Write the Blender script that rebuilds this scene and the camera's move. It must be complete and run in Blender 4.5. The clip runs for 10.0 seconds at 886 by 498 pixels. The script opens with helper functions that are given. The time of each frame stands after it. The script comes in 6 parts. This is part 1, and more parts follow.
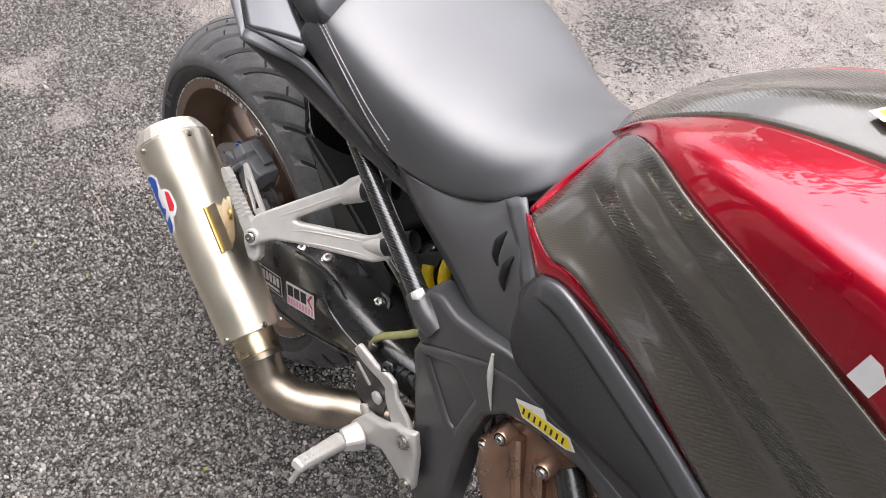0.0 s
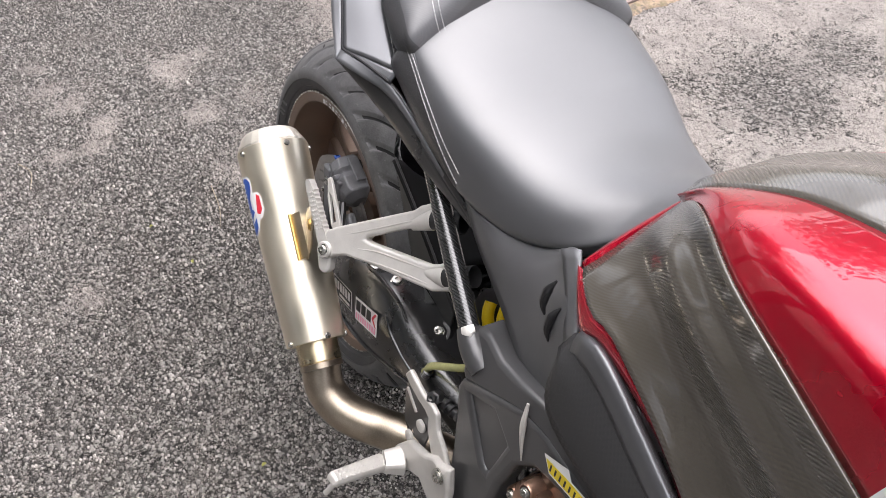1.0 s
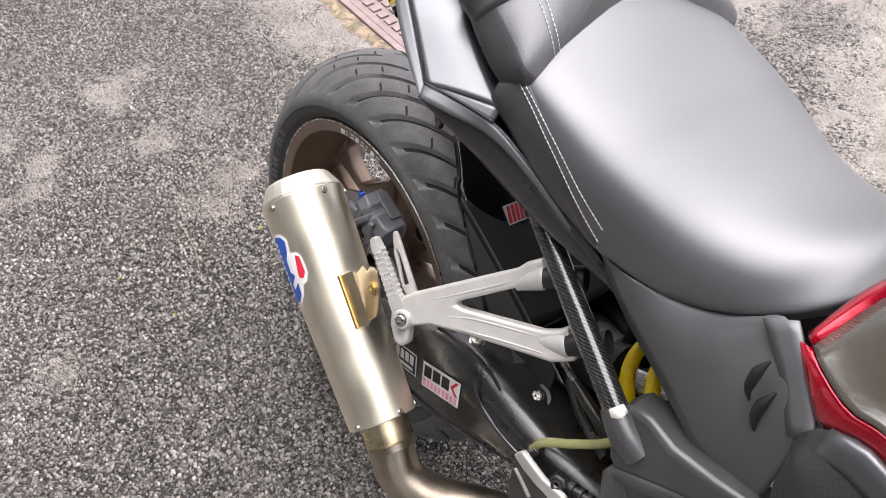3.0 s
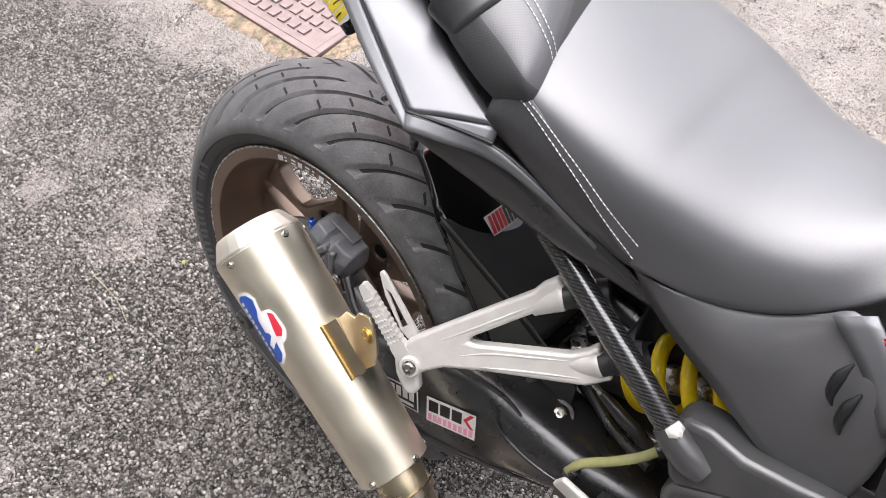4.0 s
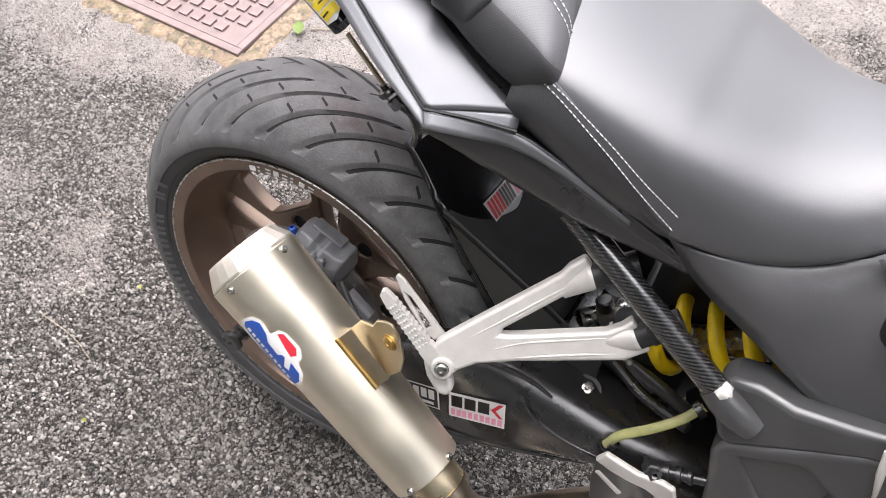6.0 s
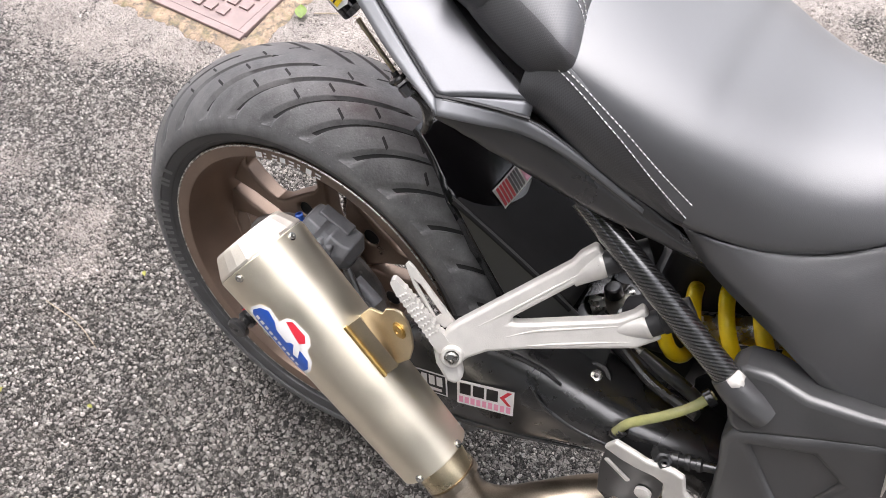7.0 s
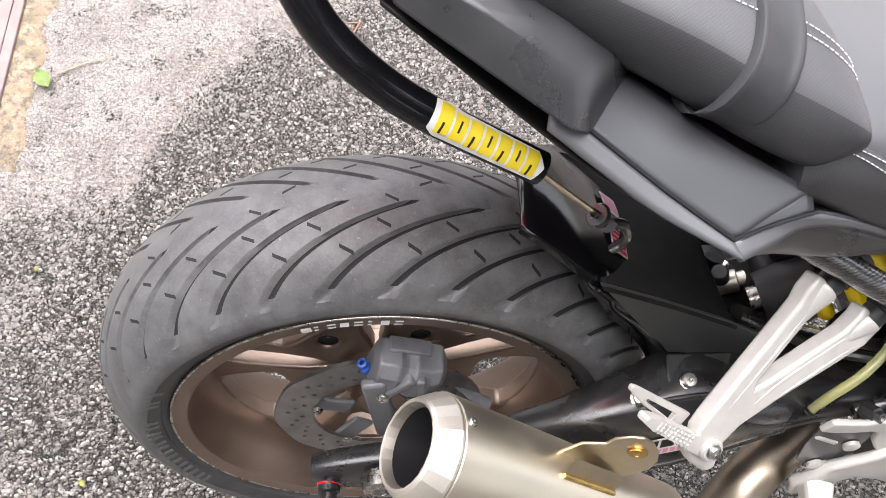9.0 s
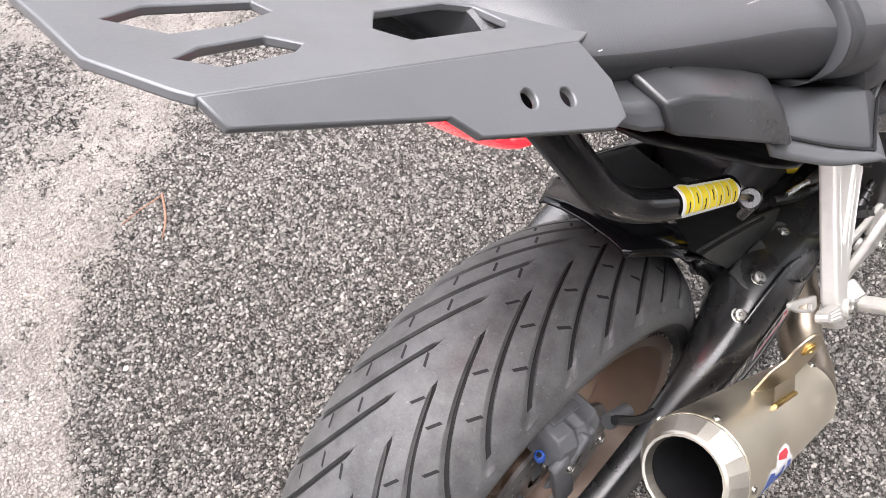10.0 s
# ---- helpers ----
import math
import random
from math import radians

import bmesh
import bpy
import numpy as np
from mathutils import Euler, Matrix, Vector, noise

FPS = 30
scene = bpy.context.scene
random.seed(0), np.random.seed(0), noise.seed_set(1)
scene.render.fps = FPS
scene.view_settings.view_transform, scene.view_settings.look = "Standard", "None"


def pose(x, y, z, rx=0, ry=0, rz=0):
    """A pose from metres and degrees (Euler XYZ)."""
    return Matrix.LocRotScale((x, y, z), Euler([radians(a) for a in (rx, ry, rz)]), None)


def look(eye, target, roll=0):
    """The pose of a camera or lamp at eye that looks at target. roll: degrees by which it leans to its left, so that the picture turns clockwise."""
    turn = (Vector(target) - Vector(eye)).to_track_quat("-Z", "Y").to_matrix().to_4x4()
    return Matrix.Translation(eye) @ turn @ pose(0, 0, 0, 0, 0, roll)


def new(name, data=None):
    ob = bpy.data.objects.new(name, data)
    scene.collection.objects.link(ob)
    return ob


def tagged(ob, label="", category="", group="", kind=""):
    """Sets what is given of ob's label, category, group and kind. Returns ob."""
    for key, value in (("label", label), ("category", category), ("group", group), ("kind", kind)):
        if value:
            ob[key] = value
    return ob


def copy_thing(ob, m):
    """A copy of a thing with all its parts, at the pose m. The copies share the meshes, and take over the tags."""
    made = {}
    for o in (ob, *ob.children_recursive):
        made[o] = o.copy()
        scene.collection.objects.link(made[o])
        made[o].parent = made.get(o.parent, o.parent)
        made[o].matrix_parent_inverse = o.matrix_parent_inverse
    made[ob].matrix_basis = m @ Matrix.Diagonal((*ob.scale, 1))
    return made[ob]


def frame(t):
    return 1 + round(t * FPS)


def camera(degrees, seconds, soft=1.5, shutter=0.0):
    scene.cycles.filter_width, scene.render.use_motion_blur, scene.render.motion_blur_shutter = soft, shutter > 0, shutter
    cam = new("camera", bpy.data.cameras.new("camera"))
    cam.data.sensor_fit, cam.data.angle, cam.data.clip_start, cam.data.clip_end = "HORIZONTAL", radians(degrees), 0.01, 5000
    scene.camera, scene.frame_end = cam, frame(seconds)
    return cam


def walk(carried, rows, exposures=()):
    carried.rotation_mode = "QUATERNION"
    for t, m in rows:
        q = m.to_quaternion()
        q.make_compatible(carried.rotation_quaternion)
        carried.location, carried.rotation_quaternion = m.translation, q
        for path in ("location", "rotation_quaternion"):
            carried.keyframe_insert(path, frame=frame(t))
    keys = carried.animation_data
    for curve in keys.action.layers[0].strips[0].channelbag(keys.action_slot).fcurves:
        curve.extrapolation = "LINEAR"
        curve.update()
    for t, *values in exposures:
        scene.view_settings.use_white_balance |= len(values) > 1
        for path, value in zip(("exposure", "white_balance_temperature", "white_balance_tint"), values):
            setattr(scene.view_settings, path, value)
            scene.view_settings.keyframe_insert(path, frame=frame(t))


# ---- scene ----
cam = camera(61.54, 10.0, soft=0.7, shutter=0.0)
E0 = 1.93
ROWS = [
    (0.0, 0.8472, -0.2823, 1.2854, 38.028, -0.313, 49.919),
    (0.5, 0.8645, -0.2356, 1.2848, 39.260, 0.732, 59.819),
    (1.0, 0.8730, -0.2272, 1.2876, 40.209, 1.486, 61.909),
    (1.5, 0.8669, -0.2273, 1.2858, 40.152, 2.048, 61.820),
    (2.0, 0.8607, -0.2275, 1.2810, 39.868, 1.456, 60.685),
    (2.5, 0.7975, -0.2520, 1.2560, 40.001, 0.894, 57.936),
    (3.0, 0.6420, -0.3079, 1.2337, 38.827, 0.454, 53.583),
    (3.2, 0.6130, -0.3040, 1.2250, 38.420, 0.480, 51.300),
    (4.3, 0.4658, -0.3206, 1.214, 35.114, 0.682, 37.437),
    (4.5, 0.4414, -0.3352, 1.2123, 34.803, 0.862, 35.763),
    (5.0, 0.4091, -0.3453, 1.2145, 34.259, 0.902, 32.426),
    (5.5, 0.4192, -0.3377, 1.212, 34.016, 0.507, 30.798),
    (7.0, 0.4085, -0.3388, 1.2087, 32.62, 0.174, 30.692),
    (7.5, 0.3672, -0.3555, 1.1811, 31.416, 0.101, 29.431),
    (8.0, 0.2938, -0.3298, 1.1815, 29.85, -0.344, 26.179),
    (8.5, 0.1988, -0.2326, 1.2014, 27.004, -1.777, 17.222),
    (8.8, 0.0927, -0.2051, 1.1979, 25.352, -3.572, 6.457),
    (9.0, -0.0054, -0.1941, 1.1925, 25.453, -4.53, -2.695),
    (9.3, -0.1202, -0.1689, 1.1913, 26.568, -5.269, -16.373),
    (9.5, -0.1598, -0.1163, 1.1781, 27.322, -5.202, -24.380),
    (9.8, -0.2350, -0.0261, 1.1934, 29.750, -3.969, -36.629),
    (10.0, -0.2788, -0.0116, 1.2171, 30.597, -4.466, -44.106),
]
walk(cam, [(t, pose(x, y, z, rx, ry, rz)) for t, x, y, z, rx, ry, rz in ROWS],
     exposures=[(t, E0 + e, 6520, 15) for t, e in ((0.0, 0.0), (2.0, 0.0), (3.0, 0.12), (4.5, 0.25), (7.0, 0.3), (8.5, 0.4), (9.4, 0.52), (10.0, 0.34))])


# ---- light ----
SUN_UP, SUN_ROUND = radians(76), radians(318)
world = bpy.data.worlds.new("overcast_sky")
scene.world = world
world.use_nodes = True
wn = world.node_tree.nodes
sky = wn.new("ShaderNodeTexSky")
sky.sky_type, sky.sun_disc = "NISHITA", False
sky.sun_elevation, sky.sun_rotation = SUN_UP, SUN_ROUND
sky.air_density, sky.dust_density, sky.ozone_density = 1.0, 2.5, 1.0
grey = wn.new("ShaderNodeHueSaturation")
grey.inputs["Saturation"].default_value = 0.26
world.node_tree.links.new(sky.outputs[0], grey.inputs["Color"])
world.node_tree.links.new(grey.outputs[0], wn["Background"].inputs["Color"])
wn["Background"].inputs["Strength"].default_value = 0.1
sun = new("sun", bpy.data.lights.new("sun", "SUN"))
sun.data.energy, sun.data.angle, sun.data.color = 1.5, radians(95), (1.0, 0.992, 0.985)
sun.matrix_world = look((0, 0, 0), (-math.sin(SUN_ROUND) * math.cos(SUN_UP), -math.cos(SUN_ROUND) * math.cos(SUN_UP), -math.sin(SUN_UP)))


# ---- materials ----
def mat(name, color, rough=0.5, metal=0.0, spread=0.15, scale=40.0, grain=600.0, bump=0.05, spec=0.5, coat=0.0, coat_rough=0.05, rough_spread=0.1):
    """A surface with colour and gloss varied at two scales and a fine relief."""
    m = bpy.data.materials.new(name)
    m.use_nodes = True
    n, k = m.node_tree.nodes, m.node_tree.links
    b = n["Principled BSDF"]
    at = n.new("ShaderNodeTexCoord")
    big = n.new("ShaderNodeTexNoise")
    big.inputs["Scale"].default_value, big.inputs["Detail"].default_value = scale, 5
    fine = n.new("ShaderNodeTexNoise")
    fine.inputs["Scale"].default_value, fine.inputs["Detail"].default_value = grain, 2
    for t in (big, fine):
        k.new(at.outputs["Object"], t.inputs["Vector"])
    both = n.new("ShaderNodeMath")
    both.operation = "MULTIPLY_ADD"
    k.new(fine.outputs["Fac"], both.inputs[0])
    both.inputs[1].default_value = 0.35
    k.new(big.outputs["Fac"], both.inputs[2])
    ramp = n.new("ShaderNodeMapRange")
    ramp.inputs["From Min"].default_value, ramp.inputs["From Max"].default_value = 0.4, 0.95
    ramp.inputs["To Min"].default_value, ramp.inputs["To Max"].default_value = 1 - spread, 1 + spread
    k.new(both.outputs[0], ramp.inputs["Value"])
    tint = n.new("ShaderNodeMix")
    tint.data_type, tint.blend_type = "RGBA", "MULTIPLY"
    tint.inputs["Factor"].default_value = 1.0
    tint.inputs["A"].default_value = (*color, 1)
    k.new(ramp.outputs[0], tint.inputs["B"])
    k.new(tint.outputs["Result"], b.inputs["Base Color"])
    gloss = n.new("ShaderNodeMapRange")
    gloss.interpolation_type = "SMOOTHSTEP"
    gloss.inputs["From Min"].default_value, gloss.inputs["From Max"].default_value = 0.15, 0.85
    gloss.inputs["To Min"].default_value, gloss.inputs["To Max"].default_value = max(0.02, rough - rough_spread), min(1, rough + rough_spread)
    k.new(big.outputs["Fac"], gloss.inputs["Value"])
    k.new(gloss.outputs[0], b.inputs["Roughness"])
    b.inputs["Metallic"].default_value = metal
    b.inputs["Specular IOR Level"].default_value = spec
    b.inputs["Coat Weight"].default_value, b.inputs["Coat Roughness"].default_value = coat, coat_rough
    if bump:
        bp = n.new("ShaderNodeBump")
        bp.inputs["Strength"].default_value, bp.inputs["Distance"].default_value = bump, 0.001
        k.new(fine.outputs["Fac"], bp.inputs["Height"])
        k.new(bp.outputs[0], b.inputs["Normal"])
    return m


def weave(m, size, light, dark, stretch=1.0, relief=0.0, rough=(0.3, 0.4)):
    """Gives the material m a cloth weave of that cell size: two alternating tones, or a raised relief."""
    n, k = m.node_tree.nodes, m.node_tree.links
    b = n["Principled BSDF"]
    at = n.new("ShaderNodeTexCoord")
    mp = n.new("ShaderNodeMapping")
    mp.inputs["Scale"].default_value = (1 / size, 1 / size / stretch, 1 / size)
    k.new(at.outputs["UV"], mp.inputs["Vector"])
    ch = n.new("ShaderNodeTexChecker")
    ch.inputs["Scale"].default_value = 1.0
    ch.inputs["Color1"].default_value, ch.inputs["Color2"].default_value = (*light, 1), (*dark, 1)
    k.new(mp.outputs[0], ch.inputs["Vector"])
    k.new(ch.outputs["Color"], b.inputs["Base Color"])
    gl = n.new("ShaderNodeMapRange")
    gl.inputs["To Min"].default_value, gl.inputs["To Max"].default_value = rough
    k.new(ch.outputs["Fac"], gl.inputs["Value"])
    k.new(gl.outputs[0], b.inputs["Roughness"])
    if relief:
        bp = n.new("ShaderNodeBump")
        bp.inputs["Strength"].default_value, bp.inputs["Distance"].default_value = 1.0, relief
        k.new(ch.outputs["Fac"], bp.inputs["Height"])
        k.new(bp.outputs[0], b.inputs["Normal"])
    return m


def twill(m, size, light, dark, rough=(0.24, 0.36)):
    """Gives the material m a two-by-two twill of tows of that width, glossy and dull by turns."""
    n, k = m.node_tree.nodes, m.node_tree.links
    b = n["Principled BSDF"]
    at, sep = n.new("ShaderNodeTexCoord"), n.new("ShaderNodeSeparateXYZ")
    k.new(at.outputs["UV"], sep.inputs[0])

    def op(kind, a, c=0.0):
        q = n.new("ShaderNodeMath")
        q.operation = kind
        for i, val in ((0, a), (1, c)):
            if isinstance(val, (int, float)):
                q.inputs[i].default_value = val
            else:
                k.new(val, q.inputs[i])
        return q.outputs[0]
    u, v = op("FLOOR", op("DIVIDE", sep.outputs["X"], size)), op("FLOOR", op("DIVIDE", sep.outputs["Y"], size))
    step = op("LESS_THAN", op("FLOORED_MODULO", op("ADD", u, v), 4.0), 2.0)
    mix = n.new("ShaderNodeMix")
    mix.data_type = "RGBA"
    mix.inputs["A"].default_value, mix.inputs["B"].default_value = (*dark, 1), (*light, 1)
    k.new(step, mix.inputs["Factor"])
    k.new(mix.outputs["Result"], b.inputs["Base Color"])
    gl = n.new("ShaderNodeMapRange")
    gl.inputs["To Min"].default_value, gl.inputs["To Max"].default_value = rough
    k.new(step, gl.inputs["Value"])
    k.new(gl.outputs[0], b.inputs["Roughness"])
    return m


def mossy(m, at_scale, colour, lo=0.48, hi=0.62, most=1.0):
    """Patches of another colour breaking through the first one."""
    n, k = m.node_tree.nodes, m.node_tree.links
    b = n["Principled BSDF"]
    first = b.inputs["Base Color"].links[0].from_socket
    at, t, r, q = n.new("ShaderNodeTexCoord"), n.new("ShaderNodeTexNoise"), n.new("ShaderNodeMapRange"), n.new("ShaderNodeMix")
    t.inputs["Scale"].default_value, t.inputs["Detail"].default_value, t.inputs["Roughness"].default_value = at_scale, 6, 0.7
    k.new(at.outputs["Object"], t.inputs["Vector"])
    r.inputs["From Min"].default_value, r.inputs["From Max"].default_value, r.inputs["To Max"].default_value = lo, hi, most
    k.new(t.outputs["Fac"], r.inputs["Value"])
    q.data_type = "RGBA"
    k.new(r.outputs[0], q.inputs["Factor"])
    k.new(first, q.inputs["A"])
    q.inputs["B"].default_value = (*colour, 1)
    k.new(q.outputs["Result"], b.inputs["Base Color"])


RUBBER = mat("tyre_rubber", (0.095, 0.0955, 0.096), 0.46, spread=0.38, scale=55, grain=420, bump=0.3, spec=0.6)
mossy(RUBBER, 22, (0.15, 0.15, 0.148), 0.50, 0.75, 0.8)
mossy(RUBBER, 190, (0.26, 0.26, 0.255), 0.62, 0.72, 0.7)
# near-black tone that carries the shade in tread grooves and sipes
GROOVE_SHADE = mat("groove_shade", (0.012, 0.012, 0.012), 0.8)
BRONZE = mat("bronze_paint", (0.25, 0.185, 0.145), 0.34, metal=0.75, spread=0.2, scale=12, bump=0.08)
TITAN = mat("brushed_titanium", (0.86, 0.79, 0.645), 0.42, metal=1.0, spread=0.06, scale=14, grain=900, bump=0.06)
TITAN_CAP = mat("pale_steel", (0.84, 0.785, 0.69), 0.44, metal=1.0, spread=0.1, scale=20)
PIPE = mat("heat_stained_steel", (0.37, 0.315, 0.25), 0.36, metal=1.0, spread=0.4, scale=18)
SLEEVE = mat("straw_gold_steel", (0.66, 0.56, 0.38), 0.28, metal=1.0, spread=0.25, scale=25)
GOLD = mat("heat_gold_weld", (0.55, 0.38, 0.14), 0.35, metal=1.0, spread=0.4, scale=60)
ALLOY = mat("cast_alloy", (0.56, 0.54, 0.505), 0.46, metal=0.32, spread=0.1, scale=60, grain=900, bump=0.12)
STEEL = mat("zinc_bolt", (0.46, 0.45, 0.42), 0.28, metal=1.0, spread=0.2, scale=120)
BLACK = mat("satin_black_paint", (0.016, 0.016, 0.0164), 0.29, spread=0.3, scale=20, bump=0.04, spec=1.0)
GLOSS = mat("gloss_black_plastic", (0.006, 0.006, 0.007), 0.1, spread=0.3, scale=20, bump=0.02)
PLASTIC = mat("dark_grey_plastic", (0.028, 0.028, 0.0293), 0.32, spread=0.12, scale=30, grain=1200, bump=0.12, spec=0.9)
# lighter tone carries the sheen on the upward faces of the passenger seat
VINYL = weave(mat("lit_seat_vinyl", (0.06, 0.061, 0.064), 0.5, spec=1.0), 0.0011, (0.095, 0.096, 0.102), (0.074, 0.075, 0.079), relief=0.0001, rough=(0.38, 0.46))
STRIP = mat("pale_silver_paint", (0.18, 0.184, 0.193), 0.5, metal=0.5, spread=0.04, scale=9, bump=0.02, rough_spread=0.03)
SILVER = mat("silver_grey_paint", (0.15, 0.153, 0.161), 0.38, metal=0.7, spread=0.05, scale=9, bump=0.02, rough_spread=0.03)
SEAT = mat("seat_vinyl", (0.068, 0.070, 0.075), 0.48, spread=0.08, scale=10, grain=1500, bump=0.12, spec=1.0, coat=0.5, coat_rough=0.42, rough_spread=0.04)
SEAT_SIDE = weave(mat("seat_side_cloth", (0.05, 0.05, 0.053), 0.6, spec=0.8), 0.0011, (0.05, 0.05, 0.053), (0.032, 0.032, 0.034), relief=0.0004, rough=(0.38, 0.48))
KNEE = weave(mat("knee_rubber", (0.05, 0.05, 0.05), 0.65), 0.003, (0.038, 0.038, 0.039), (0.028, 0.028, 0.029), relief=0.0005, rough=(0.55, 0.65))
CARBON = twill(mat("carbon_weave", (0.03, 0.03, 0.03), 0.3, bump=0, coat=1.0, coat_rough=0.08), 0.0011, (0.088, 0.078, 0.063), (0.054, 0.048, 0.039), (0.30, 0.25))
CARBON_TUBE = twill(mat("carbon_tube", (0.02, 0.02, 0.02), 0.25, metal=0.3, bump=0, coat=1.0, coat_rough=0.03), 0.0011, (0.055, 0.055, 0.056), (0.006, 0.006, 0.006), (0.34, 0.22))
RED = mat("candy_red_paint", (0.50, 0.0, 0.02), 0.26, metal=0.65, spread=0.05, scale=6, bump=0.0, coat=1.0, coat_rough=0.015)
RED_LAMP = mat("red_lens", (0.75, 0.01, 0.02), 0.12, spread=0.1, coat=1.0)
LIT_LENS = mat("lit_red_lens", (0.8, 0.01, 0.02), 0.12, spread=0.1, coat=1.0)
LIT_LENS.node_tree.nodes["Principled BSDF"].inputs["Emission Color"].default_value = (1.0, 0.012, 0.02, 1)
LIT_LENS.node_tree.nodes["Principled BSDF"].inputs["Emission Strength"].default_value = 0.8
YELLOW = mat("yellow_paint", (0.92, 0.66, 0.01), 0.32, spread=0.05)
STICK_YELLOW = mat("yellow_sticker", (0.85, 0.65, 0.03), 0.45, spread=0.05)
WHITE = mat("white_sticker", (0.78, 0.77, 0.76), 0.42, spread=0.05)
STICK_BLUE = mat("blue_sticker", (0.02, 0.09, 0.42), 0.35, spread=0.05)
STICK_RED = mat("red_sticker", (0.62, 0.03, 0.05), 0.38, spread=0.05)
PINK = mat("pink_sticker", (0.8, 0.33, 0.48), 0.4, spread=0.05)
INK = mat("black_ink", (0.012, 0.012, 0.013), 0.45, spread=0.1)
CALIPER = mat("grey_caliper", (0.16, 0.162, 0.17), 0.5, metal=0.3, spread=0.2, scale=60)
DISC = mat("brake_disc_steel", (0.3, 0.29, 0.28), 0.36, metal=0.9, spread=0.25, scale=50)
HOSE = mat("clear_yellow_hose", (0.72, 0.72, 0.34), 0.08, spread=0.15, scale=80)
HOSE.node_tree.nodes["Principled BSDF"].inputs["Transmission Weight"].default_value = 0.6
THREAD = mat("white_thread", (0.72, 0.72, 0.72), 0.7)

for m, ior in ((RED, 1.55), (CARBON, 1.6), (CARBON_TUBE, 1.8), (SEAT, 1.8)):
    m.node_tree.nodes["Principled BSDF"].inputs["Coat IOR"].default_value = ior


# ---- building helpers ----
LEAN = 12.62


def part(name, bm, material, parent, label="", smooth=35):
    """Links a bmesh as one mesh object under a thing or a part."""
    me = bpy.data.meshes.new(name)
    bmesh.ops.recalc_face_normals(bm, faces=bm.faces)
    bm.to_mesh(me)
    bm.free()
    for one in material if isinstance(material, (list, tuple)) else [material]:
        me.materials.append(one)
    if smooth:
        me.shade_smooth()
        me.set_sharp_from_angle(angle=radians(smooth))
    ob = new(name, me)
    if parent:
        ob.parent = parent
    if label:
        ob["label"] = label
    return ob


def rounded(ob, width=0.003, segments=2):
    b = ob.modifiers.new("edge", "BEVEL")
    b.width, b.segments, b.limit_method, b.angle_limit = width, segments, "ANGLE", radians(40)
    return ob


def smoothed(ob, levels=2):
    s = ob.modifiers.new("smooth", "SUBSURF")
    s.levels = s.render_levels = levels
    return ob


def thick(ob, depth=0.003, offset=-1):
    s = ob.modifiers.new("thickness", "SOLIDIFY")
    s.thickness, s.offset = depth, offset
    return ob


def spline(pts, n):
    """n points along a Catmull-Rom curve through pts, evenly by length."""
    p = [Vector(q) for q in pts]
    p = [2 * p[0] - p[1]] + p + [2 * p[-1] - p[-2]]
    out = []
    for i in range(1, len(p) - 2):
        a, b, c, d = p[i - 1:i + 3]
        for s in range(16):
            t = s / 16
            out.append(0.5 * (2 * b + (c - a) * t + (2 * a - 5 * b + 4 * c - d) * t * t + (3 * b - a - 3 * c + d) * t ** 3))
    out.append(p[-2])
    run = [0.0]
    for a, b in zip(out, out[1:]):
        run.append(run[-1] + (b - a).length)
    res, j = [], 0
    for i in range(n):
        want = run[-1] * i / (n - 1)
        while j < len(run) - 2 and run[j + 1] < want:
            j += 1
        span = run[j + 1] - run[j]
        res.append(out[j].lerp(out[j + 1], (want - run[j]) / span if span > 1e-9 else 0))
    return res


def grid(rows, closed=False, caps=False):
    """A mesh over rows of points; closed: each row is a ring. UVs run in metres."""
    bm = bmesh.new()
    uv = bm.loops.layers.uv.new("UVMap")
    vs = [[bm.verts.new(p) for p in r] for r in rows]
    m = len(rows[0])
    u = [0.0]
    for i in range(1, len(rows)):
        u.append(u[-1] + sum((Vector(rows[i][j]) - Vector(rows[i - 1][j])).length for j in range(m)) / m)
    mid = rows[len(rows) // 2]
    w = [0.0]
    for j in range(1, m + 1):
        w.append(w[-1] + (Vector(mid[j % m]) - Vector(mid[j - 1])).length)
    for i in range(len(rows) - 1):
        for j in range(m if closed else m - 1):
            q = (j + 1) % m
            f = bm.faces.new((vs[i][j], vs[i + 1][j], vs[i + 1][q], vs[i][q]))
            for loop, st in zip(f.loops, ((u[i], w[j]), (u[i + 1], w[j]), (u[i + 1], w[j + 1]), (u[i], w[j + 1]))):
                loop[uv].uv = st
    if caps and closed:
        bm.faces.new(vs[0][::-1])
        bm.faces.new(vs[-1])
    return bm


def skin(curves, nu=24, nv=8):
    """A smooth sheet through several curves that run side by side."""
    lines = [spline(c, nu) for c in curves]
    cols = [spline([l[i] for l in lines], nv) if len(lines) > 1 else [lines[0][i]] for i in range(nu)]
    return grid(cols)


def tube(pts, radius, n=32, sides=16, caps=True, even=True):
    """A round bar along pts; radius is a number or a list of radii along it."""
    path = spline(pts, n) if even else [Vector(p) for p in pts]
    n = len(path)
    rows, side = [], None
    for i, p in enumerate(path):
        d = (path[min(i + 1, n - 1)] - path[max(i - 1, 0)]).normalized()
        if side is None:
            side = d.orthogonal().normalized()
        side = (side - d * side.dot(d)).normalized()
        up = d.cross(side)
        if isinstance(radius, (list, tuple)):
            f = i / (n - 1) * (len(radius) - 1)
            j = min(int(f), len(radius) - 2)
            r = radius[j] + (radius[j + 1] - radius[j]) * (f - j)
        else:
            r = radius
        rows.append([p + (side * math.cos(a) + up * math.sin(a)) * r for a in (2 * math.pi * s / sides for s in range(sides))])
    return grid(rows, True, caps)


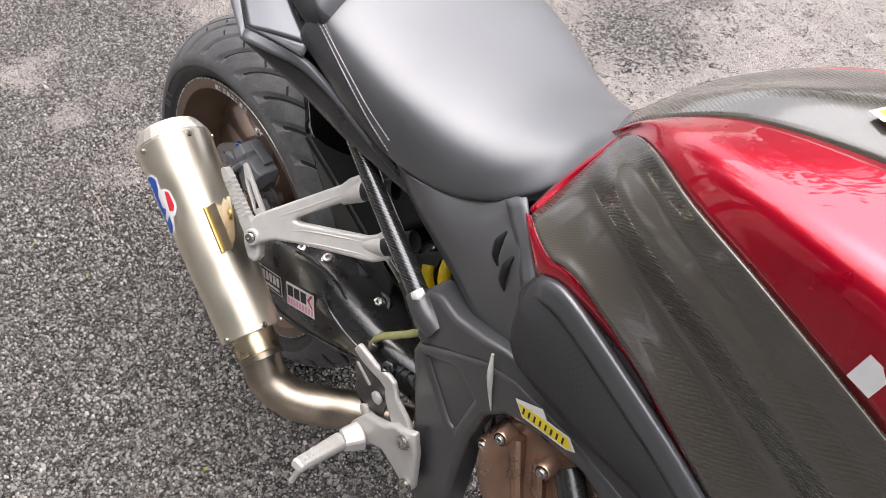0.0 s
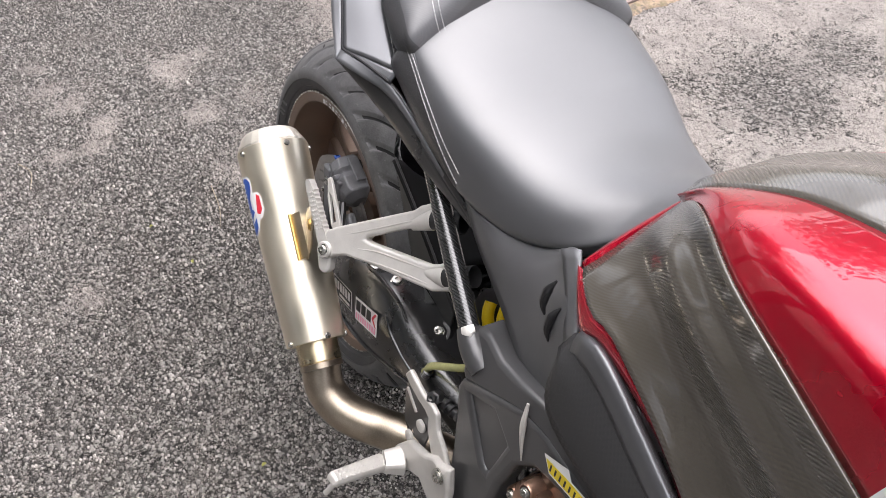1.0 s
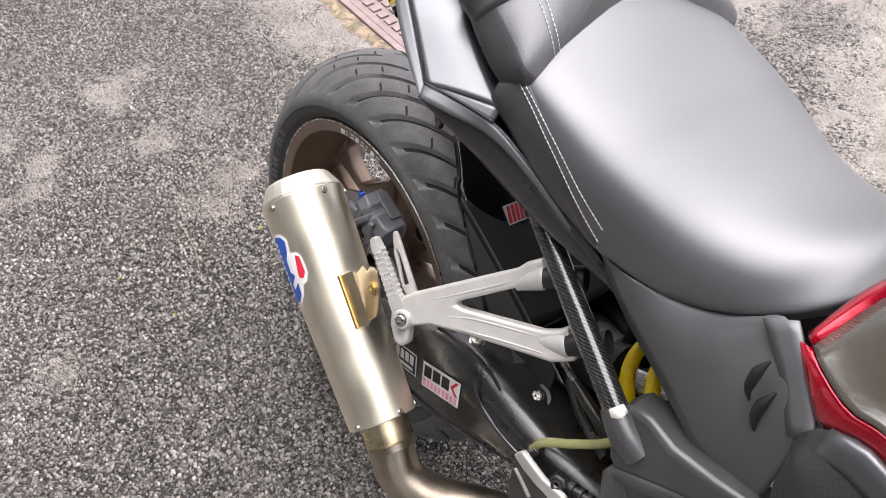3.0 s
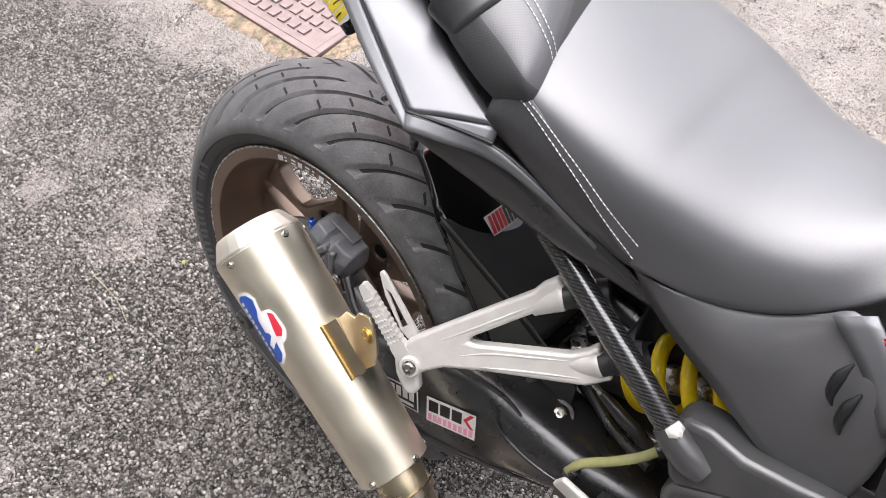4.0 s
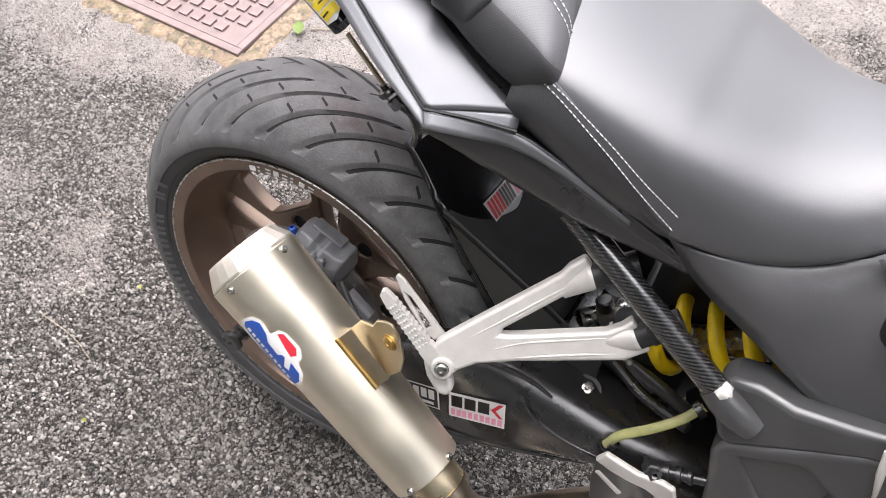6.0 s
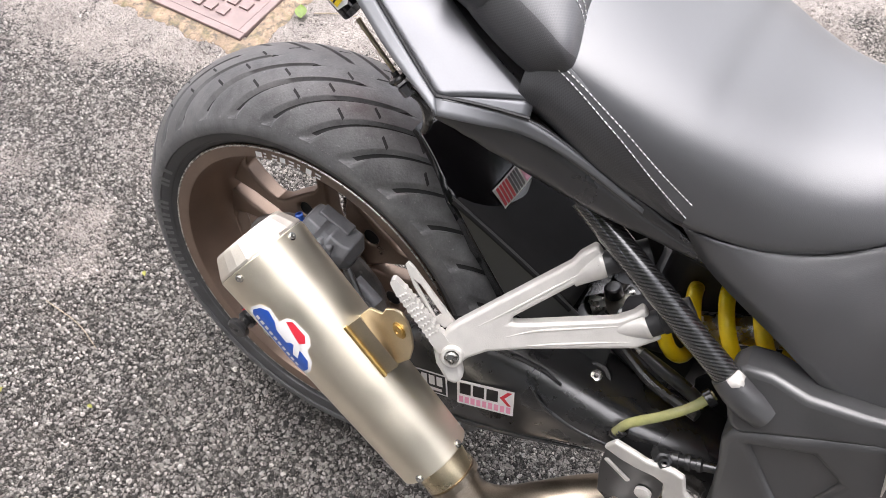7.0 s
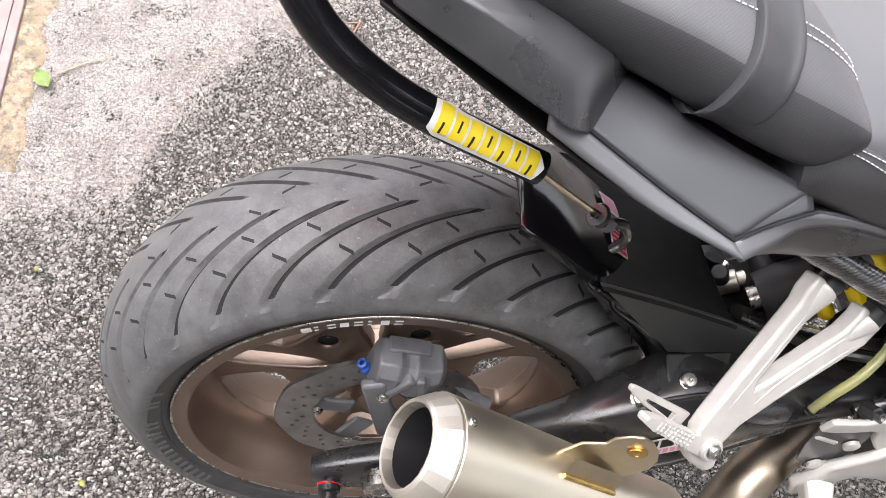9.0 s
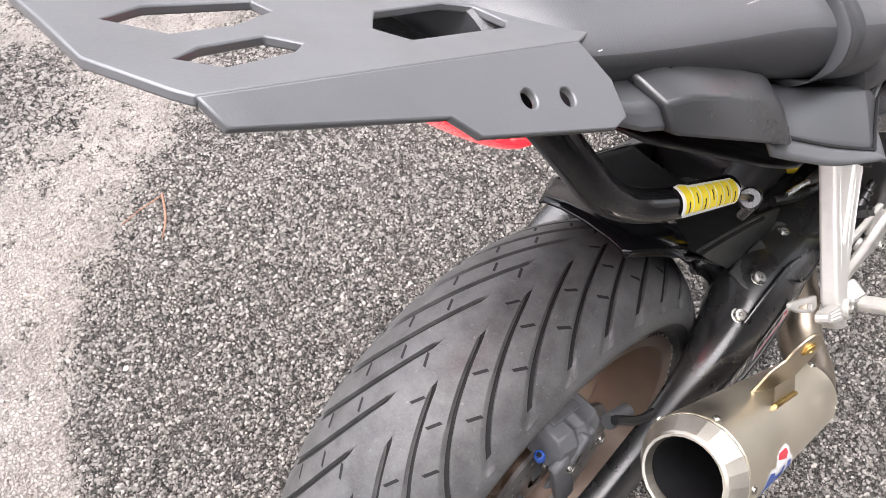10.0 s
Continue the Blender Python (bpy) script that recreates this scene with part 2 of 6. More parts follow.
def frame_of(axis, toward=(0, 0, 1)):
    """Right, up and axis vectors of a frame whose third axis points along axis."""
    a = Vector(axis).normalized()
    r = Vector(toward).cross(a)
    r = r.normalized() if r.length > 1e-6 else a.orthogonal().normalized()
    return r, a.cross(r), a


def turned(profile, at, axis, sides=48, closed=False, start=0.0):
    """A turned body: profile of (along, radius) about an axis through at."""
    r, u, a = frame_of(axis)
    at = Vector(at)
    rows = []
    for s, rad in profile:
        rows.append([at + a * s + (r * math.cos(t) + u * math.sin(t)) * rad for t in (start + 2 * math.pi * i / sides for i in range(sides))])
    if closed:
        rows.append(rows[0])
    bm = grid(rows, True)
    if closed:
        bmesh.ops.remove_doubles(bm, verts=bm.verts, dist=1e-6)
    return bm


def slab(outline, depth, m=None, holes=()):
    """A plate: a flat outline of (x, y) with holes, made depth thick along -z, placed by m."""
    bm = bmesh.new()
    loops = [list(outline)] + [list(h) for h in holes]
    edges = []
    for lp in loops:
        vs = [bm.verts.new((x, y, 0)) for x, y in lp]
        edges += [bm.edges.new((a, b)) for a, b in zip(vs, vs[1:] + vs[:1])]
    bmesh.ops.triangle_fill(bm, use_beauty=True, use_dissolve=not holes, edges=edges)
    faces = list(bm.faces)
    made = bmesh.ops.extrude_face_region(bm, geom=faces)
    bmesh.ops.translate(bm, verts=[v for v in made["geom"] if isinstance(v, bmesh.types.BMVert)], vec=(0, 0, -depth))
    if m is not None:
        bm.transform(m)
    return bm


def ring(cx, cy, r, n=16, ry=None, turn=0.0):
    ry = ry or r
    return [(cx + r * math.cos(2 * math.pi * i / n + turn), cy + ry * math.sin(2 * math.pi * i / n + turn)) for i in range(n)]


def side_plane(y):
    """Places a plate outline of (x, z) upright along the bike, its face to the bike's right at that y."""
    return Matrix(((1, 0, 0, 0), (0, 0, -1, y), (0, 1, 0, 0), (0, 0, 0, 1)))


def box(size, m=None):
    bm = bmesh.new()
    bmesh.ops.create_cube(bm, size=1)
    bm.transform((m or Matrix()) @ Matrix.Diagonal((*size, 1)))
    return bm


def flat(shape, place, cuts=0.004):
    """A thin sticker piece: a 2D outline, cut fine and laid by place(u, v)."""
    bm = bmesh.new()
    vs = [bm.verts.new((x, y, 0)) for x, y in shape]
    bm.faces.new(vs)
    lo, hi = [min(p[i] for p in shape) for i in (0, 1)], [max(p[i] for p in shape) for i in (0, 1)]
    for i in (0, 1):
        c = lo[i] + cuts
        while c < hi[i]:
            co, no = [0, 0, 0], [0, 0, 0]
            co[i], no[i] = c, 1
            bmesh.ops.bisect_plane(bm, geom=bm.verts[:] + bm.edges[:] + bm.faces[:], plane_co=co, plane_no=no)
            c += cuts
    for v in bm.verts:
        v.co = place(v.co.x, v.co.y)
    return bm


def bolt(at, axis, r, parent, name="bolt", material=None, height=0.004, label=""):
    """A socket-head screw with a recessed hexagon."""
    p = [(0, r * 1.25), (height * 0.25, r * 1.25), (height * 0.3, r), (height * 0.8, r), (height, r * 0.85), (height * 1.05, r * 0.5), (height * 1.05, r * 0.36), (height * 0.7, r * 0.33), (height * 0.7, 0.0002)]
    return part(name, turned(p, at, axis, 18), material or STEEL, parent, label, 30)


def mirrored(curve):
    return [(x, -y, z) for x, y, z in curve]


def loft(rows, around=4, along=4, caps=True):
    """A smooth closed body through rings of points; the surface passes through every point."""
    a = np.array([[tuple(q) for q in r] for r in rows], float)

    def blend(p0, p1, p2, p3, t):
        return 0.5 * (2 * p1 + (p2 - p0) * t + (2 * p0 - 5 * p1 + 4 * p2 - p3) * t * t + (3 * p1 - p0 - 3 * p2 + p3) * t ** 3)
    m = a.shape[1]
    cols = [blend(a[:, j - 1], a[:, j], a[:, (j + 1) % m], a[:, (j + 2) % m], s / around) for j in range(m) for s in range(around)]
    a = np.stack(cols, 1)
    e = np.concatenate([[2 * a[0] - a[1]], a, [2 * a[-1] - a[-2]]])
    out = [blend(e[i - 1], e[i], e[i + 1], e[i + 2], s / along) for i in range(1, len(e) - 2) for s in range(along)] + [a[-1]]
    return grid([[tuple(q) for q in r] for r in out], True, caps)


# ---- ground ----
def ground_material(name="worn_asphalt", loose=False):
    """Stones in dark tar, lime-washed in places; loose chips have one tone each."""
    m = bpy.data.materials.new(name)
    m.use_nodes = True
    n, k = m.node_tree.nodes, m.node_tree.links
    b = n["Principled BSDF"]
    at = n.new("ShaderNodeTexCoord")

    def noise_at(scale, detail=4, rough=0.6):
        t = n.new("ShaderNodeTexNoise")
        t.inputs["Scale"].default_value, t.inputs["Detail"].default_value, t.inputs["Roughness"].default_value = scale, detail, rough
        k.new(at.outputs["Object"], t.inputs["Vector"])
        return t

    rims = {}

    def stones(scale):
        v = n.new("ShaderNodeTexVoronoi")
        v.inputs["Scale"].default_value = scale
        warp = n.new("ShaderNodeMix")
        warp.data_type, warp.blend_type = "RGBA", "ADD"
        warp.inputs["Factor"].default_value = 0.9 / scale
        k.new(at.outputs["Object"], warp.inputs["A"])
        k.new(noise_at(scale * 1.3, 2).outputs["Color"], warp.inputs["B"])
        k.new(warp.outputs["Result"], v.inputs["Vector"])
        # how far inside its own angular chip a place lies
        e = n.new("ShaderNodeTexVoronoi")
        e.feature = "DISTANCE_TO_EDGE"
        e.inputs["Scale"].default_value = scale
        k.new(warp.outputs["Result"], e.inputs["Vector"])
        rims[v] = e
        return v

    def ranged(src, lo, hi, a=0.0, c=1.0, smooth=False):
        r = n.new("ShaderNodeMapRange")
        r.interpolation_type = "SMOOTHSTEP" if smooth else "LINEAR"
        for nm, val in (("From Min", lo), ("From Max", hi), ("To Min", a), ("To Max", c)):
            r.inputs[nm].default_value = val
        k.new(src, r.inputs["Value"])
        return r.outputs[0]

    def op(kind, a, c):
        q = n.new("ShaderNodeMath")
        q.operation = kind
        for i, val in ((0, a), (1, c)):
            if isinstance(val, (int, float)):
                q.inputs[i].default_value = val
            else:
                k.new(val, q.inputs[i])
        return q.outputs[0]

    def mix(f, a, c):
        q = n.new("ShaderNodeMix")
        q.data_type = "RGBA"
        k.new(f, q.inputs["Factor"])
        for nm, val in (("A", a), ("B", c)):
            if isinstance(val, tuple):
                q.inputs[nm].default_value = (*val, 1)
            else:
                k.new(val, q.inputs[nm])
        return q.outputs["Result"]

    sep = n.new("ShaderNodeSeparateXYZ")
    k.new(at.outputs["Object"], sep.inputs[0])
    wob, wob2, wob3 = noise_at(3.2, 6, 0.65), noise_at(11, 5, 0.6), noise_at(38, 4, 0.65)
    # the pale, lime-washed stretch beyond the bike, and the small blotches on this side of it
    def climb(lo, hi, rise):
        return ranged(sep.outputs["X"], lo, hi, 0.0, rise)
    border = op("ADD", op("ADD", climb(-1.0, -0.75, 0.10), climb(-0.45, -0.33, 0.30)), op("ADD", climb(-0.33, 0.1, 0.28), climb(0.1, 1.2, 0.55)))
    edge = op("SUBTRACT", sep.outputs["Y"], op("ADD", border, 0.345))
    edge = op("ADD", edge, op("MULTIPLY", op("SUBTRACT", wob.outputs["Fac"], 0.5), 0.45))
    edge = op("ADD", edge, op("MULTIPLY", op("SUBTRACT", wob3.outputs["Fac"], 0.5), 0.16))
    pale = ranged(edge, -0.09, 0.10, smooth=True)
    holes = op("MULTIPLY", ranged(noise_at(2.3, 5, 0.6).outputs["Fac"], 0.56, 0.66, 1.0, 0.2, True), ranged(noise_at(16, 5, 0.7).outputs["Fac"], 0.50, 0.66, 1.0, 0.35, True))
    blot = ranged(noise_at(4.2, 6, 0.66).outputs["Fac"], 0.57, 0.70, 0, 0.4, True)
    reach = ranged(sep.outputs["X"], -0.1, -0.4, 0.1, 1.0, True)
    def patch(x, y, r, strength):
        dx, dy = op("SUBTRACT", sep.outputs["X"], x), op("SUBTRACT", sep.outputs["Y"], y)
        far = op("SQRT", op("ADD", op("MULTIPLY", dx, dx), op("MULTIPLY", dy, dy)), 0.0)
        far = op("ADD", far, op("MULTIPLY", op("SUBTRACT", wob2.outputs["Fac"], 0.5), 2.4 * r))
        far = op("ADD", far, op("MULTIPLY", op("SUBTRACT", wob3.outputs["Fac"], 0.5), 1.8 * r))
        return ranged(far, r * 1.5, r * 0.2, 0.0, 0.82 * strength, True)
    # a darker island in the pale stretch, where the lime is held back
    holes = op("MULTIPLY", holes, op("SUBTRACT", 1.0, op("MAXIMUM", patch(-0.16, 1.30, 0.23, 0.95), op("MAXIMUM", patch(-0.2, 1.58, 0.13, 0.9), patch(-0.31, 1.13, 0.08, 0.8)))))
    for x, y, r, strength in ((-1.09, -0.085, 0.085, 0.95), (-1.30, -0.47, 0.05, 0.8), (-1.17, -0.44, 0.055, 0.8), (-1.077, -0.40, 0.05, 0.8), (-0.938, -0.335, 0.055, 0.85), (-0.863, -0.367, 0.045, 0.8), (-0.84, -0.09, 0.065, 0.85), (-0.861, -0.462, 0.04, 0.75), (-0.343, -0.491, 0.05, 0.75), (-0.625, 0.01, 0.075, 0.85), (-0.57, -0.052, 0.06, 0.8), (-0.60, -0.10, 0.05, 0.6), (-0.85, 0.044, 0.05, 0.6), (-0.64, 0.24, 0.1, 0.4)):
        blot = op("MAXIMUM", blot, patch(x, y, r, strength))
    worn = op("MAXIMUM", op("MULTIPLY", pale, holes), op("MULTIPLY", blot, reach))
    small, tiny, pebble = stones(150), stones(300), stones(88)
    def each(v, channel):
        q = n.new("ShaderNodeSeparateColor")
        k.new(v.outputs["Color"], q.inputs[0])
        return q.outputs[channel]
    tone = op("POWER", each(small, 0), 1.35)
    tone2 = op("POWER", each(tiny, 1), 1.6)
    body_a = ranged(rims[small].outputs["Distance"], 0.03, 0.11, smooth=True)
    body_b = ranged(rims[tiny].outputs["Distance"], 0.05, 0.15, smooth=True)
    body_c = op("MULTIPLY", ranged(rims[pebble].outputs["Distance"], 0.06, 0.13, smooth=True), ranged(each(pebble, 2), 0.80, 0.84))
    tar = mix(ranged(wob2.outputs["Fac"], 0.3, 0.7), (0.014, 0.013, 0.012), (0.03, 0.0278, 0.0255))
    chips = mix(op("MULTIPLY", tone2, body_b), tar, (0.30, 0.278, 0.252))
    stone = mix(tone, (0.062, 0.058, 0.053), (0.31, 0.292, 0.269))
    stone = mix(ranged(each(small, 2), 0.90, 0.93), stone, (0.50, 0.475, 0.44))
    c = mix(op("MULTIPLY", body_a, ranged(each(small, 1), 0.18, 0.26)), chips, stone)
    c = mix(op("MULTIPLY", body_c, 0.9), c, (0.43, 0.405, 0.375))
    if loose:
        geo = n.new("ShaderNodeNewGeometry")
        c = mix(op("POWER", geo.outputs["Random Per Island"], 1.8), (0.07, 0.066, 0.061), (0.62, 0.585, 0.541))
    speck, grit = op("MULTIPLY", tone, body_a), op("MULTIPLY", tone2, body_b)
    dust = ranged(noise_at(7, 5, 0.65).outputs["Fac"], 0.45, 0.75, 0.0, 0.22, True)
    c = mix(dust, c, (0.22, 0.187, 0.162))
    lime = mix(ranged(wob2.outputs["Fac"], 0.35, 0.7), (0.42, 0.380, 0.349), (0.30, 0.271, 0.249))
    lime = mix(ranged(op("ADD", grit, speck), 0.02, 0.25), (0.19, 0.169, 0.152), lime)
    gaps = ranged(op("ADD", worn, op("MULTIPLY", op("SUBTRACT", op("ADD", grit, op("MULTIPLY", speck, 0.6)), 0.28), 0.9)), 0.2, 0.75, smooth=True)
    c = mix(gaps, c, lime)
    k.new(c, b.inputs["Base Color"])
    b.inputs["Roughness"].default_value = 0.74
    b.inputs["Specular IOR Level"].default_value = 0.35
    if loose:
        return m
    h = op("ADD", op("MULTIPLY", ranged(rims[small].outputs["Distance"], 0.0, 0.16), 1.0), op("MULTIPLY", ranged(tiny.outputs["Distance"], 0.6, 0.1), 0.5))
    h = op("MULTIPLY", h, ranged(gaps, 0, 1, 1.0, 0.35))
    bp = n.new("ShaderNodeBump")
    bp.inputs["Strength"].default_value, bp.inputs["Distance"].default_value = 1.0, 0.007
    k.new(h, bp.inputs["Height"])
    k.new(bp.outputs[0], b.inputs["Normal"])
    return m


def build_ground():
    bm = bmesh.new()
    # fine near the bike, one far-reaching sheet
    xs = [-900, -60, -8] + [-3 + 0.1 * i for i in range(61)] + [8, 60, 900]
    vs = [[bm.verts.new((x, y, 0.0035 * noise.noise((x * 1.3, y * 1.3, 0)) * (abs(x) < 3 and abs(y) < 3 and math.hypot(x, y) > 0.3))) for y in xs] for x in xs]
    for i in range(len(xs) - 1):
        for j in range(len(xs) - 1):
            bm.faces.new((vs[i][j], vs[i + 1][j], vs[i + 1][j + 1], vs[i][j + 1]))
    return tagged(part("ground", bm, ground_material(), None), "worn grey asphalt with pale stones and lime-washed patches", "ground", kind="structure")


build_ground()
IRON = mat("pinkish_cast_iron", (0.235, 0.175, 0.165), 0.62, spread=0.25, scale=25, bump=0.3)
MORTAR = mat("sandy_mortar", (0.30, 0.222, 0.155), 0.9, spread=0.45, scale=30, grain=260, bump=1.0)


mossy(MORTAR, 26, (0.165, 0.142, 0.082))
mossy(MORTAR, 70, (0.115, 0.098, 0.08))


def build_manhole():
    root = tagged(new("manhole_cover"), "rusty pink cast iron manhole cover in a mossy mortar bed", "manhole cover")
    x1, y1, lx, ly = -0.69, 0.575, 0.62, 0.92
    root.location = (x1, y1, 0.0)
    # a broken edge that thins out over the asphalt
    corners = [(0.05, -0.045), (0.05, ly + 0.05), (-lx - 0.05, ly + 0.05), (-lx - 0.05, -0.045)]
    rim = []
    for i, (cx, cy) in enumerate(corners):
        nx, ny = corners[(i + 1) % 4]
        count = int(math.hypot(nx - cx, ny - cy) / 0.012)
        rim += [(cx + (nx - cx) * j / count, cy + (ny - cy) * j / count) for j in range(count)]
    rows = []
    for lift, inset, wild in ((-0.004, 0.0, 1.0), (0.003, 0.012, 0.9), (0.0065, 0.034, 0.3), (0.0075, 0.08, 0.0)):
        row = []
        for x, y in rim:
            k = noise.noise((x * 22, y * 22, 1.7)) * 0.026 + noise.noise((x * 70, y * 70, 0.4)) * 0.011
            mx, my = x + lx / 2, y - ly / 2
            far = math.hypot(mx, my)
            s = 1 + (k * wild - inset + 0.004) / far
            row.append((-lx / 2 + mx * s, ly / 2 + my * s, lift + 0.0016 * noise.noise((x * 60, y * 60, lift * 300))))
        rows.append(row)
    part("mortar_bed", grid(rows, closed=True), MORTAR, root, "sandy mortar with moss along its broken edge", 50)
    w = 0.02
    for a, bb in (((-lx, 0), (0, w)), ((-lx, ly - w), (0, ly)), ((-lx, w), (-lx + w, ly - w)), ((-w, w), (0, ly - w))):
        rounded(part("frame_bar", box((bb[0] - a[0], bb[1] - a[1], 0.02), Matrix.Translation(((a[0] + bb[0]) / 2, (a[1] + bb[1]) / 2, 0.005))), IRON, root), 0.002)
    rounded(part("lid", box((lx - 2 * w - 0.008, ly - 2 * w - 0.008, 0.012), Matrix.Translation((-lx / 2, ly / 2, 0.004))), IRON, root), 0.002)
    stud = part("stud", box((0.026, 0.026, 0.006)), IRON, root)
    rounded(stud, 0.0015)
    me = stud.data
    bpy.data.objects.remove(stud)
    for i in range(14):
        for j in range(20):
            if (i * 7 + j * 3) % 29 == 0:
                continue
            s = new("stud", me)
            s.parent = root
            s.location = (-0.06 - i * 0.038, 0.06 + j * 0.042, 0.0125)
    return root


build_manhole()


def build_stones():
    """Loose chippings lying on the asphalt."""
    rnd = random.Random(4)
    m = ground_material("stone_chippings", loose=True)
    verts, faces = [], []
    for _ in range(275000):
        x, y = rnd.uniform(-2.1, 1.5), rnd.uniform(-1.35, 2.3)
        # thinning out away from the bike
        if rnd.random() > min(x + 2.1, 1.5 - x, y + 1.35, 2.3 - y) / 0.6:
            continue
        r = rnd.uniform(0.0018, 0.0036) * (1.5 if rnd.random() < 0.05 else 1)
        # fewer stand clear of the lime and the mortar
        over = y - 0.40 - 0.1 * (x > -0.85) - 0.3 * min(1, max(0, (x + 0.45) / 0.12)) - 0.6 * max(0, x + 0.33)
        if rnd.random() < min(0.85, max(0.0, over * 6)) or math.hypot(x, y) < 0.12:
            continue
        a, b = len(verts), rnd.uniform(0, 6.28)
        sx = rnd.uniform(0.7, 1.4)
        for i in range(5):
            t = b + i * 1.2566 + rnd.uniform(-0.3, 0.3)
            verts.append((x + r * sx * math.cos(t), y + r * math.sin(t), 0.0))
        for i in range(3):
            t = b + i * 2.094 + rnd.uniform(-0.4, 0.4)
            verts.append((x + 0.5 * r * sx * math.cos(t), y + 0.5 * r * math.sin(t), r * rnd.uniform(0.35, 1.0) + 0.0015))
        faces.append((a + 5, a + 6, a + 7))
        for q in ((0, 1, 5), (1, 6, 5), (1, 2, 6), (2, 3, 6), (3, 7, 6), (3, 4, 7), (4, 0, 7), (0, 5, 7)):
            faces.append(tuple(a + w for w in q))
    me = bpy.data.meshes.new("chippings")
    me.from_pydata(verts, [], faces)
    me.materials.append(m)
    return tagged(new("chippings", me), "loose pale and grey stone chippings on the asphalt", "gravel", kind="stuff")


build_stones()
STRAW = mat("dry_straw", (0.40, 0.335, 0.24), 0.7, spread=0.3, scale=80)
TWIG = mat("dry_twig", (0.33, 0.17, 0.11), 0.75, spread=0.3, scale=80)
LEAF = mat("green_leaf", (0.13, 0.19, 0.035), 0.5, spread=0.3, scale=60)


def stem(name, pts, r, material, label, category):
    ob = part(name, tube([(x, y, 0.0045 + 0.002 * (i % 2)) for i, (x, y) in enumerate(pts)], [r, r * 0.9, r * 0.5], 14, 6), material, None)
    return tagged(ob, label, category)


stem("grass_stem", [(-0.882, -0.558), (-0.832, -0.534), (-0.77, -0.544)], 0.0012, STRAW, "bent dry grass stem lying on the asphalt", "grass stem")
stem("grass_stem", [(-0.56, -0.147), (-0.474, -0.152), (-0.412, -0.17)], 0.0010, STRAW, "thin dry grass stem lying on the asphalt", "grass stem")
stem("straw", [(-0.600, 0.745), (-0.55, 0.77), (-0.502, 0.787)], 0.0014, STRAW, "yellow straw lying beside the manhole cover", "straw")
T1 = stem("twig", [(-0.03, 0.886), (-0.055, 0.835), (-0.086, 0.80)], 0.0022, TWIG, "forked reddish dry twig on the asphalt", "twig")
part("side_twig", tube([(-0.03, 0.882, 0.005), (-0.08, 0.88, 0.006), (-0.124, 0.874, 0.005)], [0.0015, 0.0012, 0.0008], 12, 6), TWIG, T1)


def build_leaf(at, turn, size, material, label):
    bm = bmesh.new()
    rows = []
    for i in range(9):
        t = i / 8
        w = size * 0.28 * math.sin(math.pi * t ** 0.85) + 0.0004
        rows.append([(size * (t - 0.5), w * v, 0.004 + 0.003 * abs(v) + 0.003 * math.sin(3 * t)) for v in (-1, -0.5, 0, 0.5, 1)])
    bm.free()
    ob = part("leaf", grid(rows), material, None)
    ob.matrix_world = Matrix.Translation((*at, 0.006)) @ Matrix.Rotation(turn, 4, "Z")
    return tagged(ob, label, "leaf")


build_leaf((-0.625, 0.727), 2.2, 0.05, LEAF, "fallen green leaf beside the manhole cover")
YELLOWED = mat("yellow_leaf_scrap", (0.36, 0.36, 0.10), 0.6, spread=0.3)
for at, s in (((-0.337, -0.255), 0.010), ((-0.489, -0.31), 0.009), ((-0.439, -0.013), 0.012), ((0.199, -0.273), 0.010), ((-0.564, 0.335), 0.010)):
    build_leaf(at, at[0] * 9, s, YELLOWED, "tiny yellow leaf scrap on the asphalt")


# ---- unseen trees and walls, added to shape what the paint mirrors ----
BARK = mat("grey_bark", (0.12, 0.1, 0.08), 0.85, spread=0.4, scale=12, grain=80, bump=0.6)
FOLIAGE = mat("dark_foliage", (0.035, 0.06, 0.02), 0.55, spread=0.5, scale=3)


def build_tree(seed):
    rnd = random.Random(seed)
    root = tagged(new("tree"), "broad leafy tree with a grey trunk, out of view, added for reflections", "tree", "trees round the yard")
    part("trunk", tube([(0, 0, -0.1), (0.05, 0.03, 1.2), (-0.04, 0.06, 2.4), (0.02, 0.0, 3.6)], [0.2, 0.15, 0.12, 0.06], 14, 10), BARK, root)
    verts, faces = [], []
    for i in range(9):
        a, up = i * 2.4, 1.7 + 0.22 * i
        tip = Vector((math.cos(a) * rnd.uniform(1.0, 1.7), math.sin(a) * rnd.uniform(1.0, 1.7), up + rnd.uniform(0.5, 1.2)))
        part("limb", tube([(0, 0, up), tip * 0.5 + Vector((0, 0, up * 0.5)), tip], [0.06, 0.04, 0.015], 8, 7), BARK, root)
        for _ in range(400):
            c = tip * rnd.uniform(0.55, 1.1) + Vector((rnd.gauss(0, 0.42), rnd.gauss(0, 0.42), rnd.gauss(0.1, 0.36)))
            d = Vector((rnd.gauss(0, 1), rnd.gauss(0, 1), rnd.gauss(0, 0.6))).normalized() * rnd.uniform(0.06, 0.13)
            e = d.cross(Vector((rnd.gauss(0, 1), rnd.gauss(0, 1), rnd.gauss(0, 1)))).normalized() * d.length * 0.5
            q = len(verts)
            verts += [c - d, c + e, c + d, c - e]
            faces.append((q, q + 1, q + 2, q + 3))
    me = bpy.data.meshes.new("crown")
    me.from_pydata([tuple(v) for v in verts], [], faces)
    me.materials.append(FOLIAGE)
    crown = new("crown", me)
    crown.parent = root
    return root


